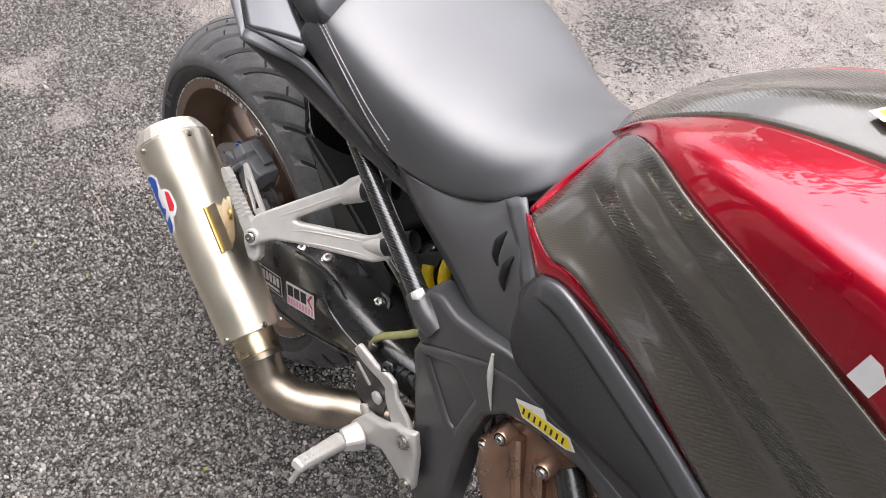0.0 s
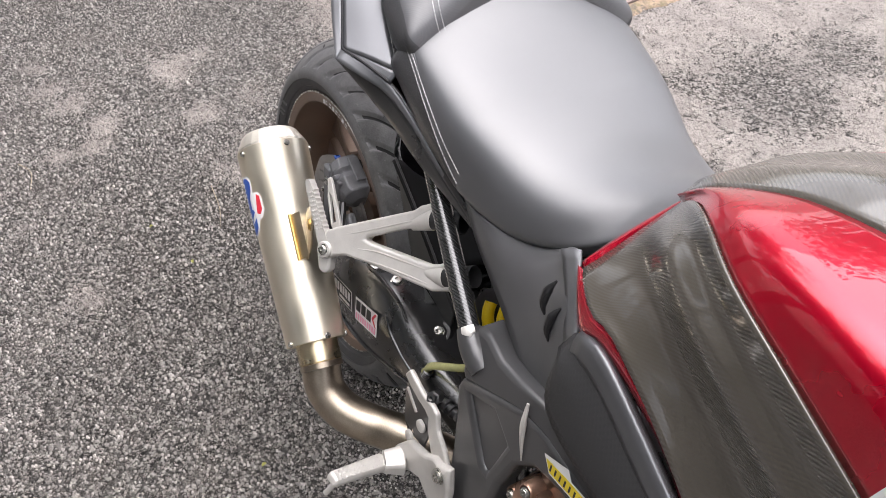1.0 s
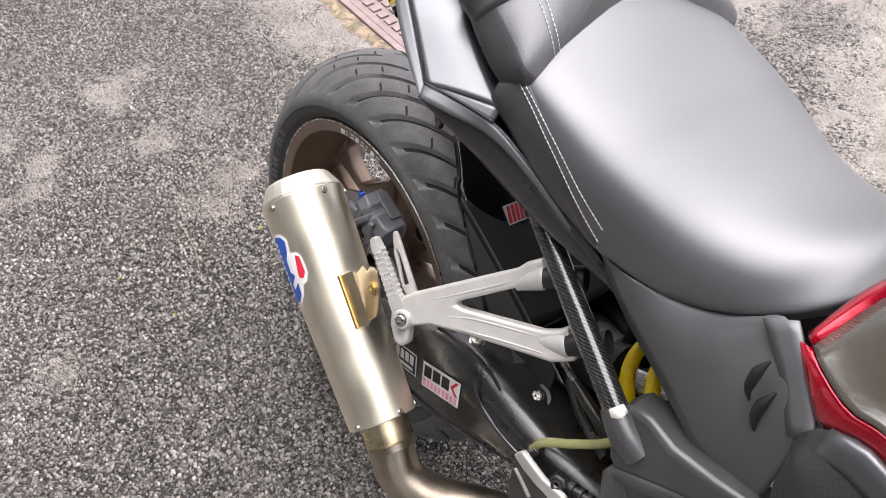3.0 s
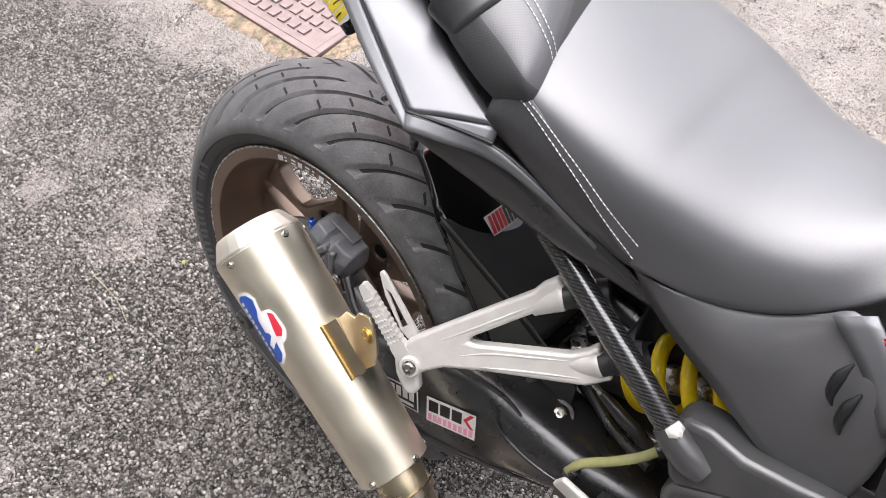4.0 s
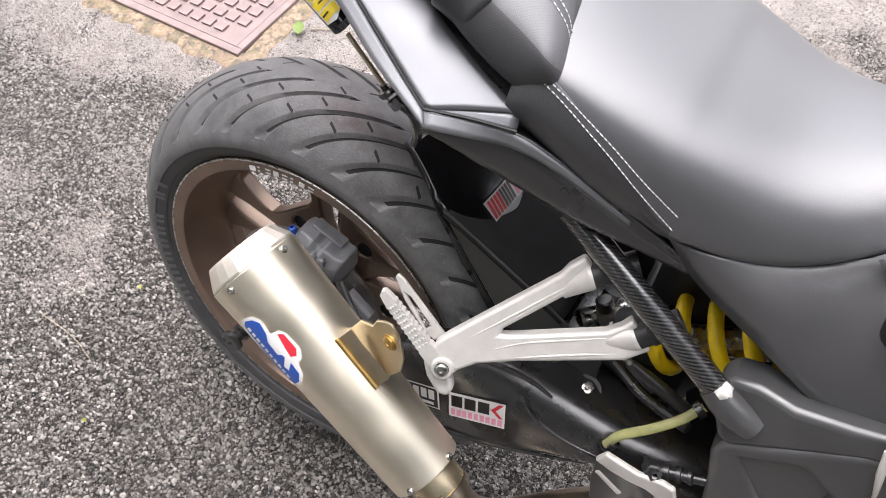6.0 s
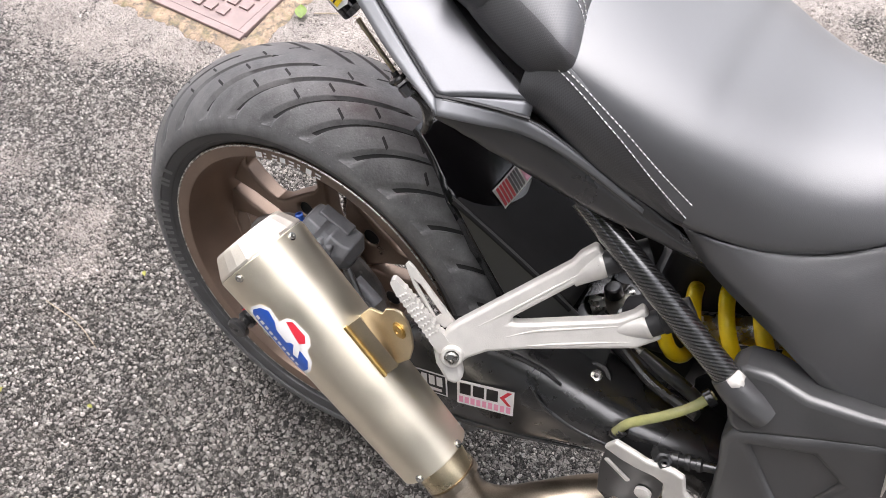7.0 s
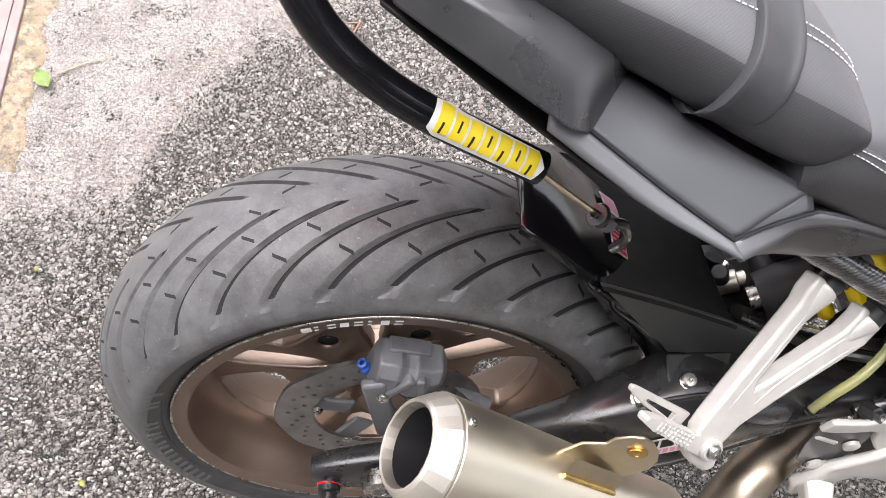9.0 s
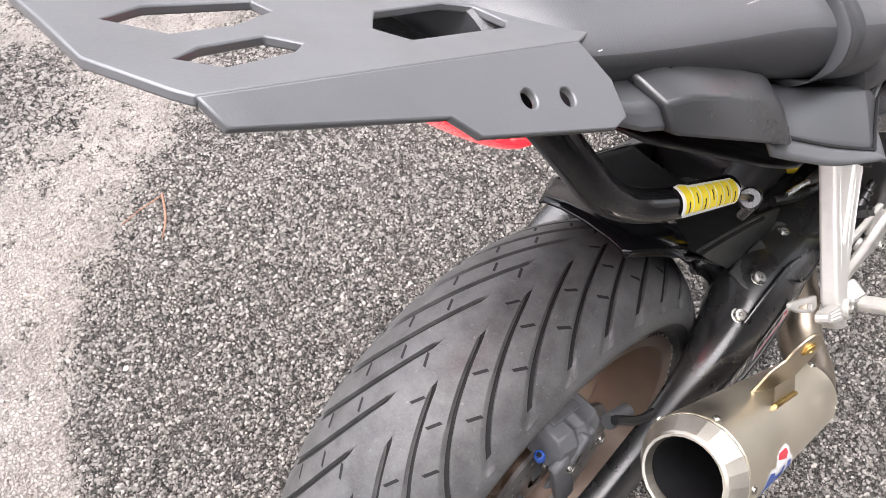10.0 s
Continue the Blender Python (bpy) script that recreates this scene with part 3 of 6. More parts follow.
TREE = build_tree(2)
TREE.matrix_world = pose(-6.0, -2.8, 0) @ Matrix.Diagonal((1.2, 1.2, 1.35, 1))
# ring of unseen trees, sited to darken low reflections
for ang, far, size in ((228, 4.7, 1.25), (252, 5.2, 1.3), (303, 5.0, 1.3), (340, 5.4, 1.2), (20, 7.0, 1.3), (62, 9.0, 1.3), (118, 9.5, 1.3), (168, 6.4, 1.2)):
    copy_thing(TREE, pose(1.3 * far * math.cos(radians(ang)), 1.3 * far * math.sin(radians(ang)), 0, rz=ang * 1.7) @ Matrix.Diagonal((size, size, size * 1.1, 1)))
copy_thing(TREE, pose(1.2, -6.2, 0, rz=40) @ Matrix.Diagonal((1.7, 1.7, 1.5, 1)))
# added walls out of view, kept pale to brighten reflections near the horizon
UNSEEN_WALL = mat("unseen_wall_plaster", (0.52, 0.49, 0.45), 0.9, spread=0.3, scale=2, grain=60, bump=0.4)
for nm, at, size in (("wall_north", (0, 12.5, 0.8), (25.2, 0.2, 1.6)), ("wall_south", (0, -9.0, 1.7), (25.2, 0.2, 3.4)), ("wall_east", (12.5, 1.75, 0.8), (0.2, 21.3, 1.6)), ("wall_west", (-12.5, 1.75, 0.8), (0.2, 21.3, 1.6))):
    tagged(rounded(part(nm, box(size, Matrix.Translation(at)), UNSEEN_WALL, None), 0.01), "plain pale wall out of view, added for reflections", "wall", kind="structure")


# ---- motorcycle: x ahead, y to its left, z up, the rear tyre's contact at the origin; it leans on its side stand ----
BIKE = tagged(new("motorcycle"), "red and black naked sport motorcycle leaning on its side stand", "motorcycle")
BIKE.matrix_world = Matrix.Translation((0, 0, 0.0024)) @ Matrix.Rotation(radians(-LEAN), 4, "X")
HUB = Vector((0, 0, 0.315))


def on_wheel(angle, y, r):
    """A point of the wheel: angle in degrees from its rear over the top."""
    a = radians(angle)
    return Vector((-math.cos(a) * r, y, HUB.z + math.sin(a) * r))


def crown(y):
    return 0.21 + math.sqrt(0.105 ** 2 - y * y)


def sweep_angle(y):
    """How far a tread groove has run round the tyre at a distance y from the middle."""
    s = (0.087 - abs(y)) / 0.077
    return 29.0 * (0.62 * s + 0.38 * s * s) if s > 0 else 29.0 * 0.62 * s


WALL = mat("sidewall_rubber", (0.047, 0.047, 0.0475), 0.5, spread=0.3, scale=40, grain=500, bump=0.15)
MARK = mat("sidewall_mark", (0.105, 0.1055, 0.106), 0.42, spread=0.3, scale=60)


def build_tyre(parent):
    pitches, cols = 32, 16
    ys = [-0.0865 + 0.173 * i / 60 for i in range(61)]
    bm = bmesh.new()
    grid_v = []
    step = 360 / pitches / cols
    for i in range(pitches * cols):
        row = []
        for y in ys:
            half = 0.5 if y > 0 else 0.0
            # columns follow the grooves; both halves meet in the middle
            ang = i * step + sweep_angle(y)
            c = (i + (cols * half)) % cols
            s = (0.0865 - abs(y)) / 0.0765
            deep = 0.0
            if 0.0 <= s <= 1.0:
                wide = 1.35 * min(1.0, s * 5 + 0.35) * min(1.0, (1.0 - s) * 8 + 0.15)
                off = min(c, cols - c)
                if off <= 1 and wide > 0.5:
                    deep = (0.0048 if off == 0 else 0.0044) * min(1, (1 - s) * 14) * min(1.0, 0.5 + s * 4)
                elif off == 2 and s < 0.16:
                    deep = 0.003 * (1 - s / 0.16)
            row.append(bm.verts.new(on_wheel(ang, y, crown(y) - deep)))
        grid_v.append(row)
    n = len(grid_v)
    for i in range(n):
        a, b = grid_v[i], grid_v[(i + 1) % n]
        for j in range(len(ys) - 1):
            f = bm.faces.new((a[j], b[j], b[j + 1], a[j + 1]))
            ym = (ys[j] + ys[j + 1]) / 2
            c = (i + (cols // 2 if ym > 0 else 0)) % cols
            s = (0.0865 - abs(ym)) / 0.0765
            # groove floors coloured near-black to deepen their shade
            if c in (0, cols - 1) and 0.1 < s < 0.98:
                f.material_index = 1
    tyre = part("tyre", bm, [RUBBER, GROOVE_SHADE], parent, "worn black radial tyre with curved grooves", 50)
    for sgn in (-1, 1):
        shoulder = [(0.0865, crown(0.0865)), (0.0898, 0.2645), (0.0912, 0.2590), (0.0910, 0.2540), (0.0906, 0.2522)]
        part("shoulder", turned([(sgn * y, r) for y, r in shoulder], HUB, (0, 1, 0), 160), RUBBER, tyre, "", 40)
        wall = [(0.0906, 0.2522), (0.0888, 0.2512), (0.0880, 0.2465), (0.0835, 0.2395), (0.0815, 0.2385), (0.079, 0.2345), (0.0765, 0.231), (0.070, 0.2275)]
        part("sidewall", turned([(sgn * y, r) for y, r in wall], HUB, (0, 1, 0), 160), WALL, tyre, "darker sidewall below a moulded rib", 24)
    # short sipes between the grooves: flat near-black quads for the shade of cuts
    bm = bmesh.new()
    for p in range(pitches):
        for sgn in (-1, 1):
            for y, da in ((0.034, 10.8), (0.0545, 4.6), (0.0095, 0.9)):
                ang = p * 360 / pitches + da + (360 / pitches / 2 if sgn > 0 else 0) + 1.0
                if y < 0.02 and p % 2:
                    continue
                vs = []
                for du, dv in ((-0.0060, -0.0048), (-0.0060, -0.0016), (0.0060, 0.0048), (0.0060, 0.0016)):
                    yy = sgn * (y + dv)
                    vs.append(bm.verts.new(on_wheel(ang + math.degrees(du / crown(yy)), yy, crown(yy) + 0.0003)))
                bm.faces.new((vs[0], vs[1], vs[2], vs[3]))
    tagged(part("sipe", bm, GROOVE_SHADE, tyre, "", 0), kind="stuff")
    # raised lettering on the sidewall, as plain bars
    for i, w in enumerate((1.6, 3.6, 0, 3.8, 3.6, 3.8, 3.8, 4.2, 4.2, 4.0)):
        if not w:
            continue
        a0 = 25.5 - i * 5.9
        def bulge(r):
            return -float(np.interp(r, (0.2395, 0.2465, 0.2505, 0.252, 0.2585), (0.0835, 0.0880, 0.0886, 0.0906, 0.0911))) - 0.0007
        for lo_a, hi_a in ((-w / 2, -w / 2 + 1.3), (w / 2 - 1.3, w / 2)):
            pts = [on_wheel(a0 + da, bulge(r), r) for da, r in ((lo_a, 0.2425), (hi_a, 0.2425), (hi_a, 0.2555), (lo_a, 0.2555))]
            bm = bmesh.new()
            lo = [bm.verts.new(p + Vector((0, 0.002, 0))) for p in pts]
            hi = [bm.verts.new(p - Vector((0, 0.0004, 0))) for p in pts]
            bm.faces.new(hi)
            for q in range(4):
                bm.faces.new((lo[q], lo[(q + 1) % 4], hi[(q + 1) % 4], hi[q]))
            part("raised_mark", bm, MARK, tyre, "", 0)
    return tyre


def polar_plate(outline, thickness, y, holes=()):
    """A plate across the wheel: outline of (angle, radius) in degrees, counted from ahead over the top."""
    def flatten(lp):
        return [(math.cos(radians(a)) * r, math.sin(radians(a)) * r) for a, r in lp]
    return slab(flatten(outline), thickness, Matrix.Translation(HUB) @ side_plane(y), [flatten(h) for h in holes])


def build_wheel():
    wheel = part("rear_wheel", turned([(-0.052, 0.012), (-0.052, 0.030), (-0.046, 0.034), (-0.03, 0.036), (-0.02, 0.05), (0.02, 0.05), (0.03, 0.036), (0.055, 0.034), (0.055, 0.012)], HUB, (0, 1, 0), 48), BRONZE, BIKE, "bronze cast alloy rear wheel", 30)
    rim = [(-0.070, 0.2275), (-0.0785, 0.2318), (-0.0802, 0.2312), (-0.0802, 0.2285), (-0.0792, 0.2268), (-0.0790, 0.2160), (-0.0772, 0.2132), (-0.072, 0.2118), (-0.06, 0.2100), (-0.045, 0.2035), (-0.025, 0.1965), (0.0, 0.1945),
           (0.025, 0.1965), (0.045, 0.2035), (0.06, 0.2105), (0.073, 0.2205), (0.0802, 0.2285), (0.0785, 0.2318), (0.070, 0.2275), (0.03, 0.206), (0.0, 0.204), (-0.03, 0.206)]
    part("rim", turned(rim, HUB, (0, 1, 0), 160, closed=True), BRONZE, wheel, "bronze rim with a bare machined lip", 40)
    part("rim_lip", turned([(-0.0800, 0.2315), (-0.0806, 0.2311), (-0.0806, 0.2292), (-0.0800, 0.2286)], HUB, (0, 1, 0), 160), STEEL, wheel, "bare bright machined edge")
    for i in range(5):
        mid = 58.5 + 72 * i
        y0, dy = -0.008, 0.026
        out = [(mid - 34, 0.046), (mid - 31, 0.066), (mid - 28.5, 0.085), (mid - 29, 0.12), (mid - 30.5, 0.16), (mid - 33, 0.199), (mid - 22, 0.2005), (mid - 11, 0.201), (mid, 0.201), (mid + 11, 0.201), (mid + 22, 0.2005), (mid + 33, 0.199), (mid + 30.5, 0.16), (mid + 29, 0.12), (mid + 28.5, 0.085), (mid + 31, 0.066), (mid + 34, 0.046)]
        cx, cy = math.cos(radians(mid + 0.5)) * 0.090, math.sin(radians(mid + 0.5)) * 0.090
        hole = [(math.degrees(math.atan2(y, x)), math.hypot(x, y)) for x, y in ring(cx, cy, 0.0118, 20)]
        # the open fork between its two arms
        fork = [(mid - 17, 0.118), (mid - 21.5, 0.126), (mid - 22.5, 0.14), (mid - 21.5, 0.17), (mid - 20, 0.188), (mid - 15, 0.194), (mid, 0.195), (mid + 15, 0.194), (mid + 20, 0.188), (mid + 21.5, 0.17), (mid + 22.5, 0.14), (mid + 21.5, 0.126), (mid + 17, 0.118), (mid + 8, 0.1145), (mid - 8, 0.1145)]
        sp = rounded(part("spoke", polar_plate(out, dy, y0, [hole, fork]), BRONZE, wheel), 0.004, 3)
        # a black disc inside the hole gives the shade of a deep hollow
        at = HUB + Vector((cx, y0 + 0.005, cy))
        part("hollow_shade", turned([(-0.002, 0.0117), (0.0, 0.0117), (0.001, 0.0002)], at, (0, 1, 0), 20), INK, sp, "black disc for the shade in the hollow")
    # a bar-lettered decal along the rim edge
    for i, w in enumerate((1.5, 0.6, 1.2, 1.2, 1.2, 0.6, 1.2, 1.2)):
        a0 = 70.3 + i * 3.25
        def on_rim(a, r):
            return on_wheel(a, -0.0798, r)
        rows = [[on_rim(a0 + lean + 1.75 * w * s / 3, r) for s in range(4)] for r, lean in ((0.2165, 0.0), (0.2190 if i % 3 else 0.2238, 0.2))]
        part("decal_bar", grid(rows), WHITE, wheel, "white bar of a rim decal")
        if i % 3:
            part("decal_bar", grid([[on_rim(a0 + 0.3 + 1.75 * w * s / 3, r) for s in range(4)] for r in (0.2212, 0.2238)]), WHITE, wheel, "white bar of a rim decal")
    holes = []
    for i in range(60):
        a, r = 360 / 60 * i, 0.09 + 0.008 * (i % 3)
        x, y = math.cos(radians(a)) * r, math.sin(radians(a)) * r
        holes.append([(math.degrees(math.atan2(v, u)), math.hypot(u, v)) for u, v in ring(x, y, 0.0028, 8)])
    outer = [(a, 0.121 + 0.0012 * math.cos(radians(a * 10))) for a in range(0, 360, 4)]
    inner = [(a, 0.078) for a in range(0, 360, 6)]
    disc = part("brake_disc", polar_plate(outer, 0.005, -0.066, [inner] + holes), DISC, wheel, "drilled steel brake disc", 30)
    for i in range(5):
        a = 20 + 72 * i
        rounded(part("disc_carrier", polar_plate([(a - 20, 0.036), (a - 9, 0.082), (a + 9, 0.082), (a + 20, 0.036)], 0.006, -0.062), CALIPER, disc), 0.002)
        bolt(HUB + Vector((math.cos(radians(a)) * 0.074, -0.068, math.sin(radians(a)) * 0.074)), (0, -1, 0), 0.005, disc)
    build_tyre(wheel)
    part("axle_nut", turned([(0.0, 0.021), (0.018, 0.021), (0.02, 0.018), (0.02, 0.01), (0.01, 0.009), (0.01, 0.0005)], HUB + Vector((0, -0.138, 0)), (0, -1, 0), 24), STEEL, wheel, "zinc axle nut")
    return wheel


build_wheel()


def build_caliper():
    c = HUB + Vector((0.028, -0.07, 0.116))
    m = Matrix.Translation(c) @ Matrix.Rotation(radians(18), 4, "Y")
    # cast body: a block whose outer face is drawn in at both ends, with a pleated crown
    def facet(x, zs, ys):
        (z0, z1), (y0, y1) = zs, ys
        return [m @ Vector(q) for q in ((x, y0, z0 + 0.010), (x, y0, z1 - 0.012), (x, y0 + 0.010, z1), (x, y1 - 0.004, z1 + 0.003), (x, y1, z1 - 0.004), (x, y1, z0), (x, y0 + 0.008, z0))]
    rows = [facet(x, zs, ys) for x, zs, ys in ((-0.040, (-0.016, 0.012), (-0.014, 0.016)), (-0.036, (-0.022, 0.021), (-0.021, 0.021)), (-0.016, (-0.024, 0.025), (-0.025, 0.022)), (-0.008, (-0.024, 0.021), (-0.022, 0.022)), (0.002, (-0.024, 0.026), (-0.026, 0.022)), (0.020, (-0.024, 0.022), (-0.024, 0.022)), (0.030, (-0.022, 0.024), (-0.021, 0.021)), (0.040, (-0.015, 0.010), (-0.012, 0.015)))]
    body = rounded(part("brake_caliper", grid(rows, True, True), CALIPER, BIKE, "dark grey cast brake caliper", 25), 0.002, 2)
    rounded(part("caliper_rib", box((0.010, 0.012, 0.040), m @ Matrix.Translation((-0.010, -0.022, 0.0)) @ Matrix.Rotation(radians(24), 4, "Y")), CALIPER, body), 0.003, 2)
    rounded(part("caliper_rib", box((0.010, 0.012, 0.040), m @ Matrix.Translation((0.014, -0.021, 0.0)) @ Matrix.Rotation(radians(-20), 4, "Y")), CALIPER, body), 0.003, 2)
    rounded(part("pad_cover", box((0.046, 0.018, 0.004), m @ Matrix.Translation((-0.006, 0.010, 0.027))), CALIPER, body), 0.002, 2)
    rounded(part("caliper_bracket", box((0.026, 0.012, 0.12), Matrix.Translation(c + Vector((-0.028, -0.02, -0.05))) @ Matrix.Rotation(radians(-8), 4, "Y")), CALIPER, body), 0.004)
    bolt(c + Vector((-0.026, -0.027, -0.012)), (0, -1, 0), 0.006, body)
    bolt(c + Vector((0.026, -0.027, -0.020)), (0, -1, 0), 0.006, body)
    part("bleed_nipple", turned([(-0.004, 0.006), (0.004, 0.006), (0.006, 0.0042), (0.009, 0.0042), (0.010, 0.0052), (0.014, 0.0052), (0.015, 0.003)], c + Vector((-0.044, -0.001, 0.004)), (-0.25, -0.1, 1), 14), STICK_BLUE, body, "blue anodised bleed nipple")
    part("slide_pin", tube([c + Vector((0.05, -0.02, -0.025)), c + Vector((0.085, -0.022, -0.045))], 0.0095, 4, 16), CALIPER, body, "round slide housing")
    part("brake_hose", tube([c + Vector((0.045, -0.03, 0.0)), c + Vector((0.085, -0.045, -0.03)), c + Vector((0.15, -0.05, -0.035)), c + Vector((0.23, -0.055, 0.02)), c + Vector((0.30, -0.05, 0.03))], 0.0055, 32, 10), BLACK, body, "black rubber brake hose")


build_caliper()


def plate_stickers(arm):
    """Two printed stickers on the arm's outer face, their lettering as blocks."""
    def lay(tl, tr, bl, lift):
        tl, tr, bl = Vector(tl), Vector(tr), Vector(bl)
        return lambda u, v: tl + (tr - tl) * u + (bl - tl) * v + Vector((0, -lift, 0))
    q = ((0.259, -0.1582, 0.430), (0.323, -0.1578, 0.459), (0.265, -0.1584, 0.389))
    def quad(x0, x1, y0, y1):
        return [(x0, y0), (x1, y0), (x1, y1), (x0, y1)]
    s = part("racing_sticker", flat(quad(0, 1, 0, 1), lay(*q, 0.0012), 0.25), WHITE, arm, "white and pink sticker with black blocks")
    for x0, x1 in ((0.05, 0.25), (0.29, 0.49), (0.53, 0.73)):
        part("letter_block", flat([(x0, 0.10), (x1, 0.10), (x1, 0.56), (x0, 0.56)], lay(*q, 0.0016), 0.3), INK, s)
    part("chevron", flat([(0.97, 0.06), (0.84, 0.34), (0.97, 0.62), (0.90, 0.62), (0.76, 0.34), (0.89, 0.06)], lay(*q, 0.0016), 0.3), STICK_RED, s)
    for i in range(9):
        part("pink_bar", flat(quad(0.04 + 0.105 * i, 0.04 + 0.105 * i + 0.075, 0.66, 0.92), lay(*q, 0.0016), 0.3), PINK, s)
    q2 = ((0.180, -0.1560, 0.398), (0.247, -0.1585, 0.425), (0.186, -0.1560, 0.362))
    s2 = part("brake_sticker", flat(quad(0, 1, 0, 1), lay(*q2, 0.0012), 0.25), WHITE, arm, "black and white sticker with block lettering")
    part("field", flat(quad(0.03, 0.97, 0.06, 0.94), lay(*q2, 0.0015), 0.3), INK, s2)
    for i in range(6):
        part("letter_block", flat(quad(0.08 + 0.145 * i, 0.08 + 0.145 * i + 0.11, 0.14, 0.58), lay(*q2, 0.0018), 0.3), WHITE, s2)
    part("letter_block", flat(quad(0.35, 0.9, 0.70, 0.84), lay(*q2, 0.0018), 0.3), WHITE, s2)


def build_swingarm():
    st = [(-0.078, -0.132, -0.108, 0.276, 0.310), (-0.05, -0.136, -0.106, 0.266, 0.322), (0.06, -0.140, -0.106, 0.284, 0.358), (0.14, -0.146, -0.108, 0.312, 0.410), (0.20, -0.156, -0.102, 0.330, 0.448), (0.25, -0.158, -0.088, 0.338, 0.470),
          (0.30, -0.158, -0.070, 0.352, 0.486), (0.345, -0.156, -0.062, 0.376, 0.484), (0.39, -0.150, -0.058, 0.398, 0.476), (0.44, -0.142, -0.056, 0.412, 0.468), (0.52, -0.128, -0.055, 0.40, 0.46), (0.59, -0.12, -0.05, 0.36, 0.44)]
    rows = []
    for x, ya, yb, za, zb in st:
        dy, dz = (yb - ya), (zb - za)
        rows.append([(x, ya + 0.001, za + dz * 0.12), (x, ya, za + dz * 0.4), (x, ya, zb - dz * 0.32), (x, ya + dy * 0.1, zb - dz * 0.12), (x, ya + dy * 0.32, zb), (x, yb - dy * 0.15, zb - dz * 0.02), (x, yb, zb - dz * 0.2), (x, yb, za + dz * 0.15), (x, yb - dy * 0.15, za), (x, ya + dy * 0.2, za)])
    arm = part("swingarm", loft(rows), BLACK, BIKE, "satin black gull-shaped swingarm")
    # left arm and the bridge behind the pivot
    rows = [[(x, -y, z) for x, y, z in r] for r in rows]
    part("left_arm", loft(rows), BLACK, arm)
    rounded(part("bridge", box((0.11, 0.2, 0.06), Matrix.Translation((0.375, 0, 0.438))), BLACK, arm), 0.015, 3)
    bolt((0.298, -0.1215, 0.4855), (0.0, -0.25, 0.97), 0.0075, arm, height=0.006)
    bolt((0.252, -0.130, 0.4690), (-0.1, -0.3, 0.95), 0.0075, arm, height=0.006)
    part("bolt_well", turned([(-0.014, 0.022), (-0.002, 0.019), (0.001, 0.016), (0.001, 0.012), (-0.004, 0.0105), (-0.004, 0.0005)], (0.387, -0.104, 0.4725), (0.05, -0.4, 0.9), 28), BLACK, arm)
    bolt((0.387, -0.1035, 0.4735), (0.05, -0.4, 0.9), 0.0065, arm, height=0.006)
    # pressed ledge and folds of the outer face
    part("ledge", tube([(0.245, -0.140, 0.4725), (0.29, -0.139, 0.4855), (0.335, -0.137, 0.4865), (0.362, -0.139, 0.481)], [0.002, 0.003, 0.003, 0.0015], 20, 10), BLACK, arm)
    part("fold", tube([(0.335, -0.1555, 0.478), (0.356, -0.1545, 0.455), (0.40, -0.148, 0.437), (0.46, -0.138, 0.43)], [0.001, 0.0035, 0.0035, 0.001], 24, 10), BLACK, arm)
    part("lower_rib", tube([(0.16, -0.1495, 0.327), (0.25, -0.1575, 0.349), (0.33, -0.156, 0.379), (0.42, -0.1455, 0.415)], [0.001, 0.003, 0.003, 0.001], 30, 10), BLACK, arm)
    plate_stickers(arm)
    # spool on its stand bracket
    sp = Vector((-0.059, -0.134, 0.281))
    part("stand_bobbin", turned([(0, 0.006), (0, 0.013), (0.010, 0.013), (0.012, 0.009), (0.020, 0.009), (0.022, 0.0155), (0.028, 0.0155), (0.030, 0.013), (0.030, 0.004), (0.027, 0.0005)], sp, (0, -1, 0), 24), BLACK, arm, "black stand bobbin")
    part("bobbin_collar", turned([(-0.004, 0.0115), (-0.004, 0.0142), (0.002, 0.0142), (0.003, 0.012)], sp, (0, -1, 0), 24), RED_LAMP, arm, "red anodised collar")
    return arm


build_swingarm()

FRAME = mat("frame_paint", (0.046, 0.046, 0.047), 0.36, spread=0.2, scale=25, grain=800, bump=0.06, spec=1.0)
COVER = mat("grey_cover_plastic", (0.078, 0.078, 0.081), 0.42, spread=0.1, scale=30, grain=1200, bump=0.1, spec=1.0)
SATIN = mat("black_mudguard_plastic", (0.028, 0.0295, 0.0285), 0.42, spread=0.15, scale=20, grain=900, bump=0.06, spec=0.8)
# near-black with little gloss: the flap's deep shade is put into its colour
SHADE = mat("shaded_black_plastic", (0.008, 0.008, 0.0082), 0.65, spread=0.2, scale=30, spec=0.2)
RUBBER_BOOT = mat("boot_rubber", (0.02, 0.02, 0.021), 0.5, spread=0.2, scale=60)
TAB = mat("straw_tinted_steel", (0.62, 0.53, 0.38), 0.36, metal=1.0, spread=0.15, scale=30)

# ---- exhaust ----
CAN_AT, CAN_DIR = Vector((0.18, -0.2133, 0.4336)), Vector((0.8295, -0.0624, -0.555)).normalized()
CAN_R = frame_of(CAN_DIR, (0, 0, 1))


def can_radius(s):
    return 0.0456 - 0.0336 * s


def on_can(s, a, lift=0.0):
    """A point of the silencer: s along it from its middle, a degrees from its top towards the bike's right."""
    r, u, _ = CAN_R
    d = u * math.cos(radians(a)) + r * math.sin(radians(a)) * CAN_SIDE
    return CAN_AT + CAN_DIR * s + d * (can_radius(s) + lift)


CAN_SIDE = 1.0 if CAN_R[0].y < 0 else -1.0


